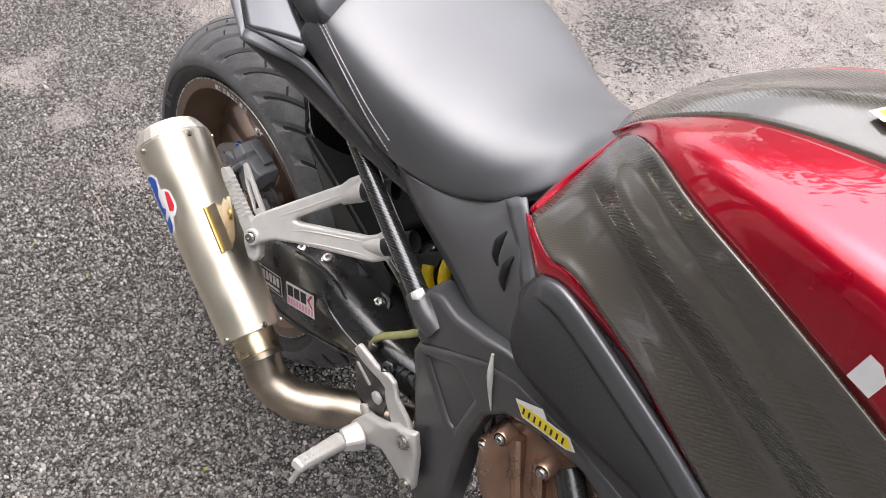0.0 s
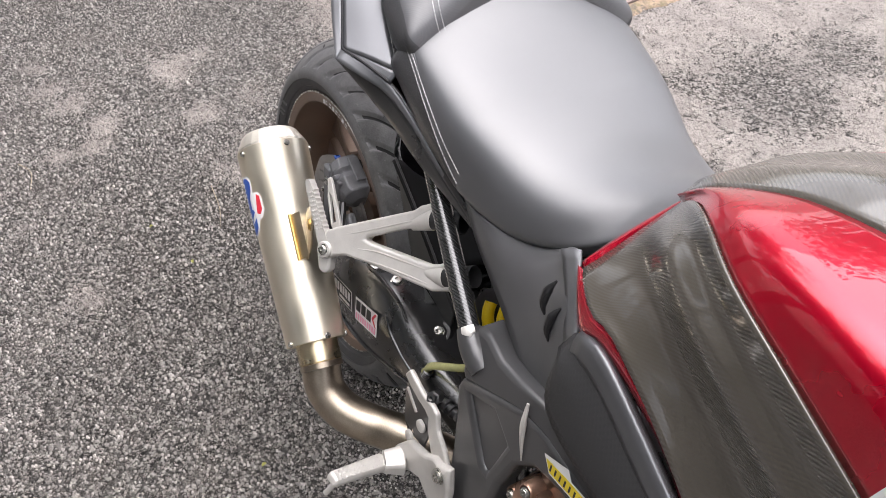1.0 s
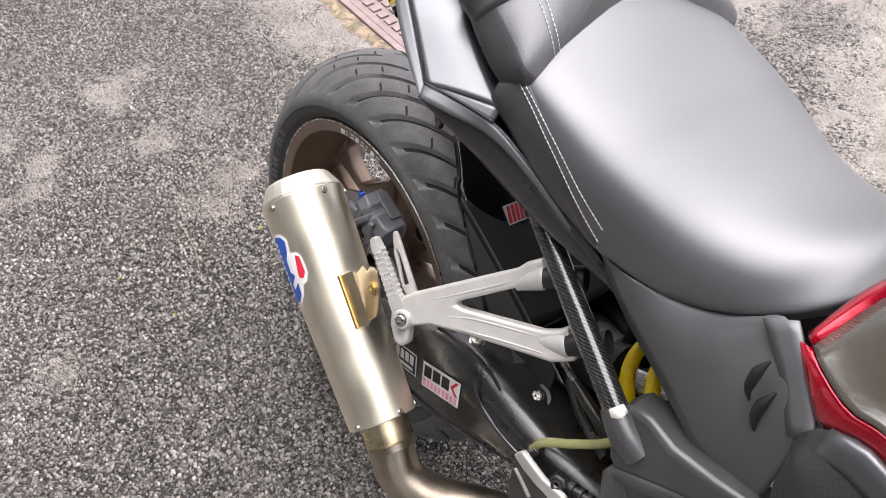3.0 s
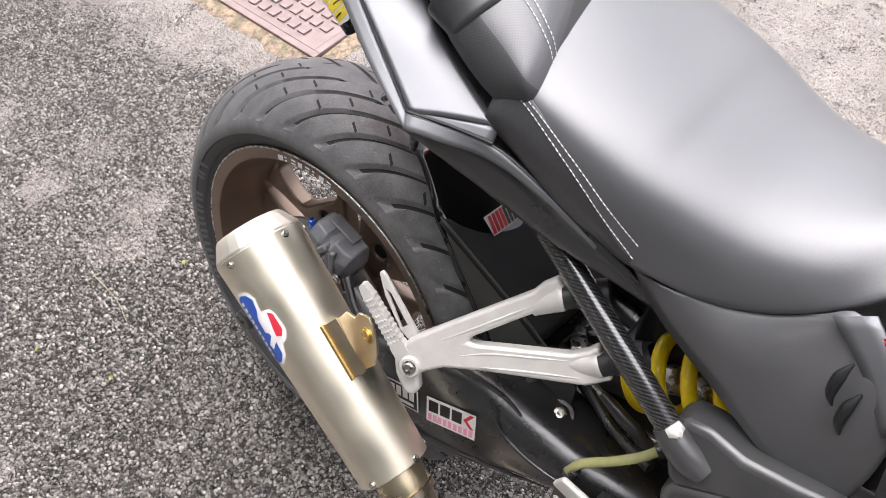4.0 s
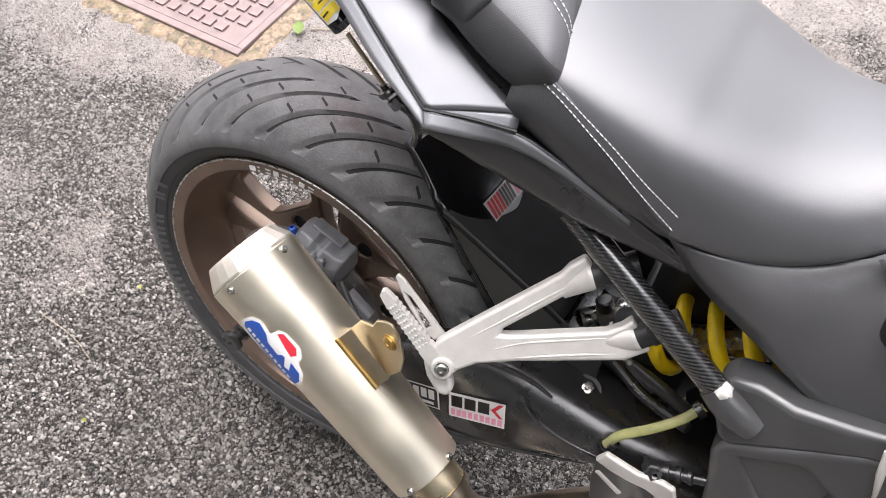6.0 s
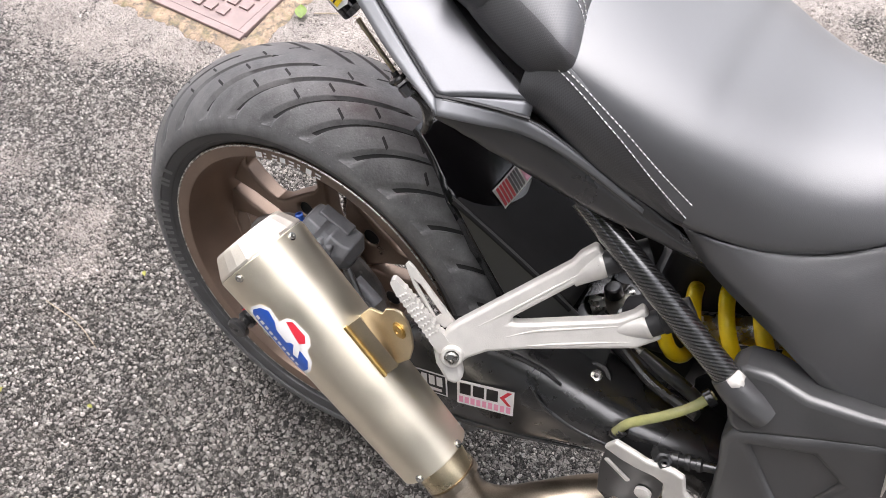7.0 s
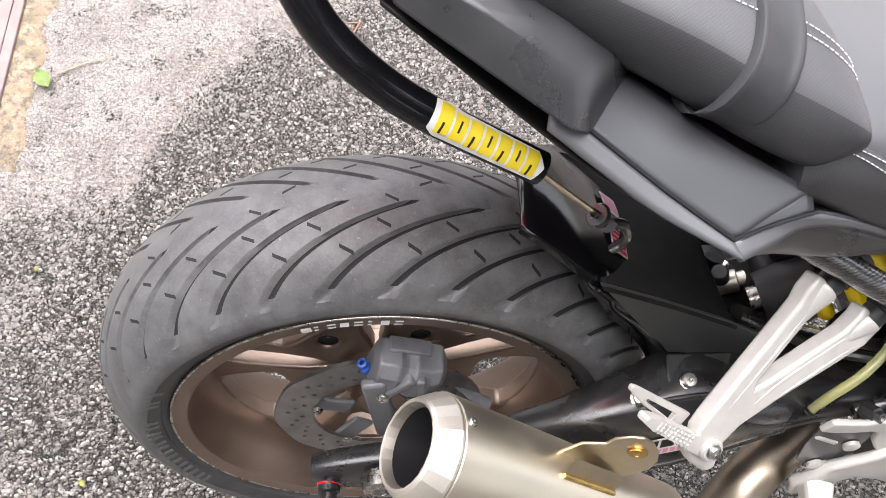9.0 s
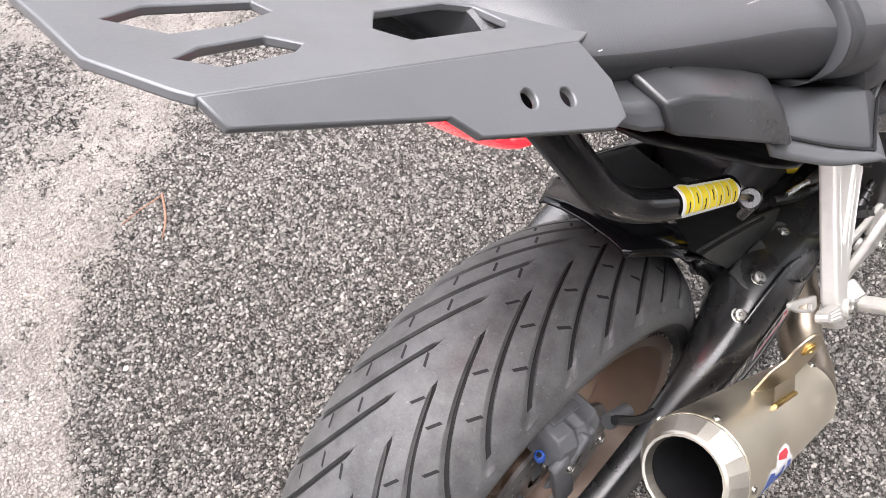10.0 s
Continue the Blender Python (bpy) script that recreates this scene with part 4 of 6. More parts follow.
def build_exhaust():
    back, ahead = -0.172, 0.113
    prof = [(back, can_radius(back) - 0.004), (back, can_radius(back) - 0.0006), (back + 0.001, can_radius(back)), (ahead - 0.001, can_radius(ahead)), (ahead, can_radius(ahead) - 0.001), (ahead, can_radius(ahead) - 0.004), (ahead - 0.006, 0.024)]
    can = part("silencer", turned(prof, CAN_AT, CAN_DIR, 72), TITAN, BIKE, "brushed titanium silencer with a faceted end cap", 30)
    cap = [(back - 0.0005, can_radius(back) - 0.0008), (back - 0.003, can_radius(back) - 0.001), (-0.1925, 0.0408), (-0.195, 0.0385), (-0.1945, 0.036), (-0.18, 0.034), (-0.07, 0.033)]
    part("end_cap", turned(cap, CAN_AT, CAN_DIR, 24), TITAN_CAP, can, "faceted pale steel end cap", 12)
    part("end_tube", turned([(-0.185, 0.0335), (-0.05, 0.03), (-0.05, 0.001)], CAN_AT, CAN_DIR, 40), INK, can, "sooty black outlet")
    for s in (-0.165, 0.109):
        for a in (-11, 67, 139, 211, 283):
            d = (on_can(s, a, 0.01) - on_can(s, a)).normalized()
            bolt(on_can(s, a, -0.0005), d, 0.0035, can, "rivet_screw", STEEL, 0.003)
    join = CAN_AT + CAN_DIR * 0.105
    path = [join, join + CAN_DIR * 0.03, (0.322, -0.223, 0.3262), (0.357, -0.208, 0.3105), (0.392, -0.177, 0.3065), (0.430, -0.148, 0.316), (0.50, -0.10, 0.325)]
    pipe = part("link_pipe", tube(path, 0.0278, 48, 28), PIPE, BIKE, "heat-tinted bent steel link pipe")
    part("pipe_sleeve", turned([(0.108, 0.0285), (0.108, 0.0298), (0.140, 0.0298), (0.142, 0.0282)], CAN_AT, CAN_DIR, 32), SLEEVE, pipe, "straw-gold slip joint sleeve")
    part("clamp_ring", turned([(0.142, 0.0282), (0.1425, 0.0302), (0.150, 0.0302), (0.1505, 0.0282)], CAN_AT, CAN_DIR, 32), PIPE, pipe)
    return can


CAN = build_exhaust()


def build_can_badge():
    def lay(lift):
        return lambda u, v: on_can(u - 0.009, v * 1000 - 4.5, lift)
    def shape(pts):
        return [(s, a / 1000) for s, a in pts]
    white = [(-0.127, 88), (-0.124, 74), (-0.115, 67), (-0.099, 70), (-0.097, 59), (-0.090, 54), (-0.070, 53), (-0.061, 60), (-0.059, 68), (-0.047, 74), (-0.040, 86), (-0.040, 100), (-0.046, 110), (-0.062, 112), (-0.09, 107), (-0.114, 103), (-0.124, 98)]
    badge = part("badge", flat(shape(white), lay(0.0008)), WHITE, CAN, "white-edged blue and red maker's badge")
    blue = [(-0.124, 88), (-0.121, 77), (-0.114, 71), (-0.101, 75), (-0.094, 82), (-0.078, 84), (-0.075, 78), (-0.062, 76), (-0.050, 78), (-0.043, 88), (-0.043, 100), (-0.049, 107), (-0.064, 108), (-0.09, 103), (-0.112, 99), (-0.121, 95)]
    part("badge_blue", flat(shape(blue), lay(0.0012)), STICK_BLUE, badge, "blue field")
    part("badge_red", flat(shape([(-0.095, 63), (-0.091, 57), (-0.072, 57), (-0.066, 63), (-0.069, 70), (-0.078, 68)]), lay(0.0012)), STICK_RED, badge, "red block")
    part("badge_notch", flat(shape([(-0.074, 73), (-0.066, 71), (-0.058, 88), (-0.064, 90)]), lay(0.0015)), WHITE, badge)
    for i in range(10):
        s, a = -0.117 + i * 0.0068, 88.5 + i * 0.9
        part("badge_bar", flat(shape([(s, a), (s + 0.0045, a + 0.6), (s + 0.0045, a + 6.6), (s, a + 6)]), lay(0.0015)), WHITE, badge)


build_can_badge()


def build_can_bracket():
    out = [(0.150, 0.492), (0.153, 0.499), (0.169, 0.529), (0.186, 0.538), (0.191, 0.551), (0.202, 0.560), (0.211, 0.564), (0.220, 0.558), (0.227, 0.545), (0.230, 0.530), (0.228, 0.511), (0.214, 0.487), (0.205, 0.458), (0.200, 0.446)]
    plate = slab(out, 0.003, side_plane(-0.2115))
    for v in plate.verts:
        v.co.y -= 0.3 * (v.co.x - 0.205)
    t = rounded(part("hanger_tab", plate, TAB, CAN, "beige welded steel hanger tab"), 0.0008)
    a, b = on_can(-0.063, 10, 0.0012), on_can(0.002, 10, 0.0012)
    n = 30
    part("weld_bead", tube([a.lerp(b, i / n) for i in range(n + 1)], [0.0027 if i % 2 else 0.0022 for i in range(n + 1)], even=False, sides=10), GOLD, t, "rippled gold weld")
    rows = [[on_can(-0.062 + 0.063 * i / 8, a0, lf) for a0, lf in ((8.5, 0.0005), (6, 0.004), (2, 0.0095), (-2, 0.016))] for i in range(9)]
    part("weld_lip", grid(rows), TAB, t)
    bolt((0.211, -0.2133, 0.539), (-0.29, -1, 0), 0.0072, t, "flange_bolt", GOLD, 0.0032, "gold zinc flange bolt")


build_can_bracket()


# ---- passenger footrest hanger ----
def limb(a, b, w0, w1, d0, d1, side):
    """A cast arm from a to b: w across its face, d deep along side, with bevelled edges."""
    a, b, side = Vector(a), Vector(b), Vector(side).normalized()
    ax = (b - a).normalized()
    side = (side - ax * side.dot(ax)).normalized()
    up = ax.cross(side)
    rows = []
    for i in range(9):
        t = i / 8
        w, d, p = w0 + (w1 - w0) * t, d0 + (d1 - d0) * t, a.lerp(b, t)
        c = 0.3
        rows.append([p + up * (w * u / 2) + side * (d * v / 2) for u, v in ((1, -1 + c), (1, 1 - c), (1 - c, 1), (-1 + c, 1), (-1, 1 - c), (-1, -1 + c), (-1 + c, -1), (1 - c, -1))])
    return grid(rows, True, True)


HANGER = ((0.268, -0.212, 0.546), (0.7002, 0.5064, 0.5033), (-0.6681, 0.2163, 0.7119), (0.2517, -0.8347, 0.4898))


def hanger_plane(lift, at=HANGER[0]):
    """Places flat work in the plane of the footrest hanger: first axis towards the frame, second up, face outward."""
    ax, up, out = (Vector(v) for v in HANGER[1:])
    p = Vector(at) + out * lift
    return Matrix(((ax.x, up.x, out.x, p.x), (ax.y, up.y, out.y, p.y), (ax.z, up.z, out.z, p.z), (0, 0, 0, 1)))


def build_hanger():
    foot, out = Vector(HANGER[0]), Vector(HANGER[3])
    up_end, low_end = Vector((0.352, -0.128, 0.646)), Vector((0.408, -0.134, 0.607))
    outline = [(-0.007, 0.014), (0.003, 0.024), (0.016, 0.0275), (0.056, 0.0335), (0.132, 0.0445), (0.142, 0.0495), (0.158, 0.052), (0.163, 0.024), (0.154, 0.026), (0.138, 0.0265), (0.066, 0.0155), (0.061, 0.0115), (0.070, 0.0075), (0.150, -0.0175), (0.165, -0.0178),
               (0.176, -0.0145), (0.180, -0.048), (0.155, -0.0485), (0.066, -0.0175), (0.031, -0.0075), (0.012, -0.0075), (0.0, -0.011), (-0.009, -0.006), (-0.012, 0.004)]
    h = rounded(part("footrest_hanger", slab(outline, 0.017, hanger_plane(0.006)), ALLOY, BIKE, "bare cast alloy passenger footrest hanger"), 0.0048, 3)
    # fine raised edges along both arms
    hp = hanger_plane(0.0)
    for line in ([(0.034, 0.0185), (0.06, 0.0215), (0.10, 0.0275), (0.138, 0.0335)], [(0.052, 0.0005), (0.08, -0.0035), (0.118, -0.0145), (0.148, -0.0235)], [(0.066, -0.0135), (0.10, -0.0235), (0.13, -0.0330), (0.152, -0.0405)]):
        part("raised_edge", tube([hp @ Vector((u, v, 0.0056)) for u, v in line], [0.0006, 0.0013, 0.0013, 0.0006], 20, 10), ALLOY, h)
    for e, f in ((up_end, Vector((0.384, -0.108, 0.664))), (low_end, Vector((0.438, -0.116, 0.633)))):
        d = (f - e).normalized()
        # the arm flares into a round socket
        eu, ev, _ = hp.inverted() @ e
        run = Vector((0.085, 0.0125)).normalized() if e is up_end else Vector((0.095, -0.028)).normalized()
        root = hp @ Vector((eu - run.x * 0.026, ev - run.y * 0.026, -0.0025))
        along0 = (hp.to_3x3() @ Vector((run.x, run.y, 0))).normalized()
        rows = []
        for i in range(15):
            t = i / 14
            q = t * t * (3 - 2 * t)
            axis = along0.lerp(d, q).normalized()
            thin = (out - axis * out.dot(axis)).normalized()
            wide = axis.cross(thin)
            c = root.lerp(e + d * 0.003, t)
            a, b = 0.0082 + 0.0040 * t ** 1.6, 0.0085 + 0.0042 * t ** 1.2
            rows.append([c + thin * (a * math.cos(k * math.pi / 16)) + wide * (b * math.sin(k * math.pi / 16)) for k in range(32)])
        rows.append([(e + d * 0.005).lerp(p + d * 0.002, 0.95) for p in rows[-1]])
        rows.append([(e + d * 0.0045).lerp(p, 0.76) for p in rows[-1]])
        part("socket", grid(rows, closed=True), ALLOY, h, "", 50)
        part("rubber_spacer", turned([(0.0, 0.0112), (0.016, 0.0112), (0.0165, 0.0125), (0.045, 0.0125)], e, d, 24), RUBBER_BOOT, h, "black rubber spacer")
    # pivot at the foot, the folded footrest and the heel loop
    part("pivot_boss", turned([(-0.012, 0.0105), (0.008, 0.0108), (0.0102, 0.0092), (0.0102, 0.005)], foot, out, 28), ALLOY, h, "", 30)
    bolt(foot + out * 0.009, out, 0.0056, h, height=0.005)
    tip, base = Vector((0.200, -0.2115, 0.6015)), Vector((0.257, -0.212, 0.552))
    ax = (tip - base).normalized()
    sd = (out - ax * out.dot(ax)).normalized()
    cr = ax.cross(sd)
    m = Matrix(((ax.x, cr.x, sd.x, base.x), (ax.y, cr.y, sd.y, base.y), (ax.z, cr.z, sd.z, base.z), (0, 0, 0, 1))) @ Matrix.Translation((0, 0, 0.006))
    L = (tip - base).length
    saw = [(-0.004, -0.0075), (0.012, -0.0075)]
    for side in (-1, 1):
        teeth = []
        for i in range(9):
            u = 0.014 + (L - 0.022) * i / 9
            w = 0.0062 - 0.0016 * i / 9
            teeth += [(u, side * w), (u + 0.003, side * (w + 0.0011)), (u + 0.0052, side * w)]
        saw += teeth if side < 0 else teeth[::-1]
        if side < 0:
            saw += [(L - 0.004, -0.0044), (L + 0.002, -0.0030), (L + 0.0035, 0.0), (L + 0.002, 0.0030), (L - 0.004, 0.0044)]
    saw += [(0.012, 0.0075), (-0.004, 0.0075)]
    peg = rounded(part("folded_footrest", slab(saw, 0.011, m), ALLOY, h, "folded alloy footrest with saw-toothed edges"), 0.0016, 2)
    for i in range(9):
        for j in (-1, 0, 1):
            p = m @ Vector((0.016 + (L - 0.024) * i / 9, j * (0.0037 - 0.0010 * i / 9), 0.0))
            part("stud", turned([(-0.0004, 0.0018), (0.0007, 0.0012), (0.0010, 0.0002)], p, sd, 8), ALLOY, peg)
    lock = [(-0.010, 0.016), (0.008, 0.016), (0.009, -0.004), (0.005, -0.023), (-0.004, -0.028), (-0.012, -0.022), (-0.014, -0.002)]
    rounded(part("lock_plate", slab(lock, 0.016, hanger_plane(0.003, foot + Vector((-0.003, -0.001, -0.006)))), ALLOY, h), 0.004, 3)
    loop = [(0.0032, 0.0015), (0.0056, -0.0040), (0.021, -0.0690), (0.0085, -0.0700), (0.0030, -0.0595), (-0.0022, -0.0231), (-0.001, 0.0)]
    slot = [(0.0014, -0.0180), (0.0045, -0.0225), (0.0118, -0.0560), (0.0050, -0.0575)]
    rounded(part("heel_loop", slab(loop, 0.005, hanger_plane(0.0, (0.196, -0.186, 0.598)), [slot]), ALLOY, h, "slim triangular alloy heel loop"), 0.001)


build_hanger()

# ---- frame ----
part("carbon_stay", tube([(0.318, -0.1165, 0.698), (0.350, -0.122, 0.681), (0.38, -0.1275, 0.665), (0.42, -0.134, 0.644), (0.49, -0.145, 0.607), (0.50, -0.147, 0.601)], 0.0118, 32, 28), CARBON_TUBE, BIKE, "glossy black carbon-look frame stay")


def build_frame():
    # lower plate with a sunken five-sided panel; above a ridge the gusset leans in towards the seat
    low = [(0.512, 0.562), (0.56, 0.5985), (0.603, 0.630), (0.640, 0.640), (0.72, 0.640), (0.80, 0.625), (0.95, 0.60), (0.95, 0.54), (0.80, 0.585), (0.735, 0.612), (0.686, 0.606), (0.645, 0.590), (0.624, 0.560), (0.612, 0.50), (0.611, 0.42), (0.615, 0.30), (0.566, 0.295), (0.543, 0.38), (0.530, 0.458), (0.519, 0.508), (0.508, 0.545)]
    well = [(0.529, 0.557), (0.572, 0.584), (0.602, 0.566), (0.591, 0.492), (0.582, 0.494)]
    f = rounded(part("frame_plate", slab(low, 0.045, side_plane(-0.160), [well]), FRAME, BIKE, "satin black cast frame plate"), 0.007, 4)
    rounded(part("sunken_panel", slab([(x + (x - 0.573) * 0.15, z + (z - 0.54) * 0.15) for x, z in well], 0.012, side_plane(-0.1545)), FRAME, f), 0.002)
    top = [(0.505, 0.566), (0.4905, 0.590), (0.486, 0.608), (0.495, 0.622), (0.515, 0.629), (0.545, 0.629), (0.585, 0.642), (0.613, 0.652), (0.645, 0.657), (0.685, 0.664), (0.730, 0.663), (0.80, 0.652), (0.95, 0.625), (0.95, 0.595), (0.80, 0.618), (0.72, 0.634), (0.640, 0.634), (0.603, 0.624), (0.56, 0.594), (0.516, 0.562)]
    gusset = slab(top, 0.034, side_plane(-0.158))
    for v in gusset.verts:
        # height above the ridge line
        x, z = v.co.x, v.co.z
        ridge = 0.562 + (x - 0.512) * 0.75 if x < 0.603 else 0.630 + (min(x, 0.72) - 0.603) * 0.08
        v.co.y += 0.24 * max(0.0, z - ridge)
    rounded(part("upper_gusset", gusset, FRAME, f), 0.006, 4)
    part("stay_lug", tube([(0.484, -0.1445, 0.610), (0.494, -0.1465, 0.604), (0.508, -0.1475, 0.597), (0.526, -0.146, 0.590)], [0.0132, 0.0148, 0.0155, 0.0145], 16, 28), FRAME, f)
    # paint chipped off the rim of the lug
    along = Vector((0.8781, -0.1314, -0.46))
    side = Vector((0.4305, 0.636, 0.6405))
    side = (side - along * side.dot(along)).normalized()
    front = along.cross(side)
    front = -front if front.y > 0 else front
    rows = []
    for i in range(13):
        a = radians(-16 + 4.9 * i)
        ragged = 0.0011 * noise.noise((i * 0.9, 0.3, 0))
        rows.append([Vector((0.42, -0.134, 0.644)) + along * (lo + ragged * k) + (side * math.sin(a) + front * math.cos(a)) * rr for k, lo, rr in ((0, 0.0725, 0.0122), (0, 0.0725, 0.0140), (0.5, 0.076, 0.0150), (2, 0.0795 + 0.003 * math.sin(i * 0.26), 0.0156), (2, 0.081 + 0.003 * math.sin(i * 0.26), 0.0140))])
    part("paint_chip", grid(rows), ALLOY, f, "paint chipped to bare metal", 60)
    part("scuff", tube([(0.607, -0.1590, 0.646), (0.613, -0.1625, 0.628), (0.620, -0.1635, 0.607), (0.628, -0.1615, 0.580)], [0.0015, 0.0034, 0.0020, 0.0006], 18, 8), ALLOY, f, "paint worn to bare metal")
    # yellow decal along the beam, lettering as bars
    def lay(lift):
        return lambda u, v: Vector((0.652 + u, -0.1612 - lift, 0.614 + v + 0.24 * u))
    d = part("beam_decal", flat([(-0.004, 0.013), (0.026, 0.024), (0.034, 0.014), (0.060, 0.014), (0.071, 0.001), (0.062, -0.004), (0.010, -0.005)], lay(0.0006)), WHITE, f, "white-edged yellow decal with bar lettering")
    part("decal_field", flat([(0.0005, 0.010), (0.030, 0.0125), (0.059, 0.0115), (0.067, 0.001), (0.060, -0.0015), (0.010, -0.0025)], lay(0.001)), STICK_YELLOW, d)
    for i in range(8):
        u = 0.009 + 0.0066 * i
        part("decal_bar", flat([(u, 0.0005), (u + 0.0022, 0.0005), (u + 0.0012, 0.009), (u - 0.001, 0.009)], lay(0.0014)), INK, d)
    return f


build_frame()


def build_engine():
    e = part("engine_cover", turned([(0.0, 0.085), (0.012, 0.083), (0.024, 0.070), (0.030, 0.045), (0.031, 0.001)], (0.709, -0.134, 0.514), (0.1, -1, 0.25), 40), mat("copper_bronze_metal", (0.37, 0.23, 0.165), 0.3, metal=0.85, spread=0.3, scale=25), BIKE, "copper-bronze engine side cover")
    for a in range(0, 360, 45):
        p = Vector((0.709 + 0.078 * math.cos(radians(a)), -0.148 - 0.02 * math.sin(radians(a)), 0.514 + 0.078 * math.sin(radians(a))))
        part("cover_lug", turned([(-0.01, 0.0095), (0.008, 0.0085), (0.010, 0.007)], p, (0.1, -1, 0.25), 16), e.data.materials[0], e)
        bolt(p + Vector((0.001, -0.009, 0.002)), (0.1, -1, 0.25), 0.0045, e)
    for i in range(3):
        part("cover_rib", tube([(0.664 + 0.03 * i, -0.156, 0.574), (0.694 + 0.03 * i, -0.166, 0.514)], 0.008, 8, 10), e.data.materials[0], e)
    part("cover_gasket", tube([(0.709 + 0.098 * math.cos(radians(a)), -0.128 - 0.022 * math.sin(radians(a)), 0.514 + 0.098 * math.sin(radians(a))) for a in range(100, 241, 20)], 0.009, 40, 14), BLACK, e, "black rubber cover edge")
    rounded(part("crankcase", box((0.36, 0.22, 0.32), Matrix.Translation((0.80, 0, 0.46))), BLACK, BIKE, "black engine crankcase"), 0.02)
    part("coolant_hose", tube([(0.72, -0.15, 0.59), (0.76, -0.165, 0.565), (0.82, -0.16, 0.53), (0.88, -0.14, 0.5)], 0.014, 24, 16), BLACK, e, "black rubber hose")


build_engine()

# ---- rider's footrest ----
def build_rearset():
    pl = [(0.4246, 0.465), (0.4318, 0.482), (0.4489, 0.480), (0.4659, 0.4775), (0.4895, 0.484), (0.5013, 0.482), (0.5103, 0.460), (0.5292, 0.449), (0.5454, 0.431), (0.5551, 0.404), (0.5328, 0.390), (0.507, 0.418), (0.4933, 0.438), (0.488, 0.4584), (0.4783, 0.4614), (0.4598, 0.4594), (0.4428, 0.4603)]
    r = rounded(part("rider_footrest_plate", slab(pl, 0.007, side_plane(-0.170)), ALLOY, BIKE, "bare alloy rider footrest plate"), 0.0025, 3)
    hg = [(0.427, 0.463), (0.4598, 0.4604), (0.4783, 0.4624), (0.489, 0.459), (0.493, 0.430), (0.489, 0.386), (0.4764, 0.387), (0.451, 0.375), (0.4387, 0.384), (0.4291, 0.4275)]
    rounded(part("heel_guard", slab(hg, 0.003, side_plane(-0.1655), [ring(0.4605, 0.3835, 0.0055, 12)]), BLACK, r, "thin black heel guard"), 0.001)
    rounded(part("guard_rail", slab([(0.4300, 0.4440), (0.4335, 0.4475), (0.4620, 0.4315), (0.4590, 0.4270)], 0.003, side_plane(-0.1680)), ALLOY, r, "bare alloy rail"), 0.0012)
    for at in ((0.478, -0.1665, 0.4255), (0.461, -0.1665, 0.3785)):
        part("guard_boss", turned([(0, 0.0085), (0.004, 0.0085), (0.005, 0.007), (0.005, 0.0002)], at, (0, -1, 0), 18), ALLOY, r)
    br = [(0.448, 0.342), (0.4715, 0.388), (0.5066, 0.410), (0.525, 0.432), (0.5359, 0.435), (0.5552, 0.452), (0.567, 0.416), (0.575, 0.352), (0.560, 0.340), (0.540, 0.352), (0.5116, 0.3613), (0.4925, 0.346), (0.470, 0.316), (0.455, 0.316)]
    rounded(part("lower_bracket", slab(br, 0.012, side_plane(-0.179)), ALLOY, r, "cast alloy bracket"), 0.004, 3)
    base, tip = Vector((0.4655, -0.205, 0.345)), Vector((0.481, -0.284, 0.383))
    rounded(part("knuckle", limb((0.474, -0.178, 0.345), base, 0.034, 0.026, 0.030, 0.022, (0, 0, 1)), ALLOY, r), 0.003)
    peg = rounded(part("footrest", limb(base, tip, 0.023, 0.018, 0.016, 0.013, (0.1, -0.1, 1)), ALLOY, r, "knurled alloy footrest"), 0.003)
    ax = (tip - base).normalized()
    sd = (Vector((0.1, -0.1, 1)) - ax * Vector((0.1, -0.1, 1)).dot(ax)).normalized()
    cr = ax.cross(sd)
    for i in range(10):
        for j in (-1, 0, 1):
            p = base.lerp(tip, 0.12 + 0.085 * i) + sd * 0.0066 + cr * 0.0055 * j
            part("stud", turned([(-0.001, 0.0024), (0.001, 0.0018), (0.0018, 0.0002)], p, sd, 8), ALLOY, peg)
    part("feeler", tube([tip + Vector((0.002, 0.006, -0.004)), tip + Vector((-0.004, -0.003, -0.036))], 0.0036, 6, 10), ALLOY, r)
    bolt((0.5455, -0.180, 0.426), (0, -1, 0.1), 0.008, r, height=0.006)
    bolt((0.565, -0.180, 0.354), (0, -1, 0.1), 0.008, r, height=0.006)
    m0, m1 = Vector((0.468, -0.148, 0.463)), Vector((0.530, -0.143, 0.487))
    md = (m1 - m0).normalized()
    m = part("master_cylinder", turned([(0, 0.004), (0.001, 0.0085), (0.012, 0.0085), (0.013, 0.0065), (0.020, 0.0065), (0.0205, 0.0085), (0.026, 0.0085), (0.0265, 0.006), (0.032, 0.006), (0.0325, 0.008), (0.037, 0.008), (0.0375, 0.0055), (0.043, 0.0055), (0.0435, 0.0072), (0.047, 0.0072), (0.049, 0.005), (0.075, 0.005)], m0, md, 24), BLACK, BIKE, "black brake master cylinder with a ribbed boot")
    part("banjo", turned([(-0.006, 0.009), (0.008, 0.009), (0.009, 0.0065), (0.014, 0.006), (0.0145, 0.003)], m0 + md * 0.004 + Vector((0.004, -0.008, 0.012)), (0.3, -0.8, 0.6), 6), BLACK, m)
    part("fluid_hose", tube([(0.4286, -0.1435, 0.4611), (0.437, -0.141, 0.482), (0.4606, -0.132, 0.5045), (0.480, -0.119, 0.521), (0.4925, -0.106, 0.536)], 0.0050, 28, 14), HOSE, m, "clear yellowish fluid hose")
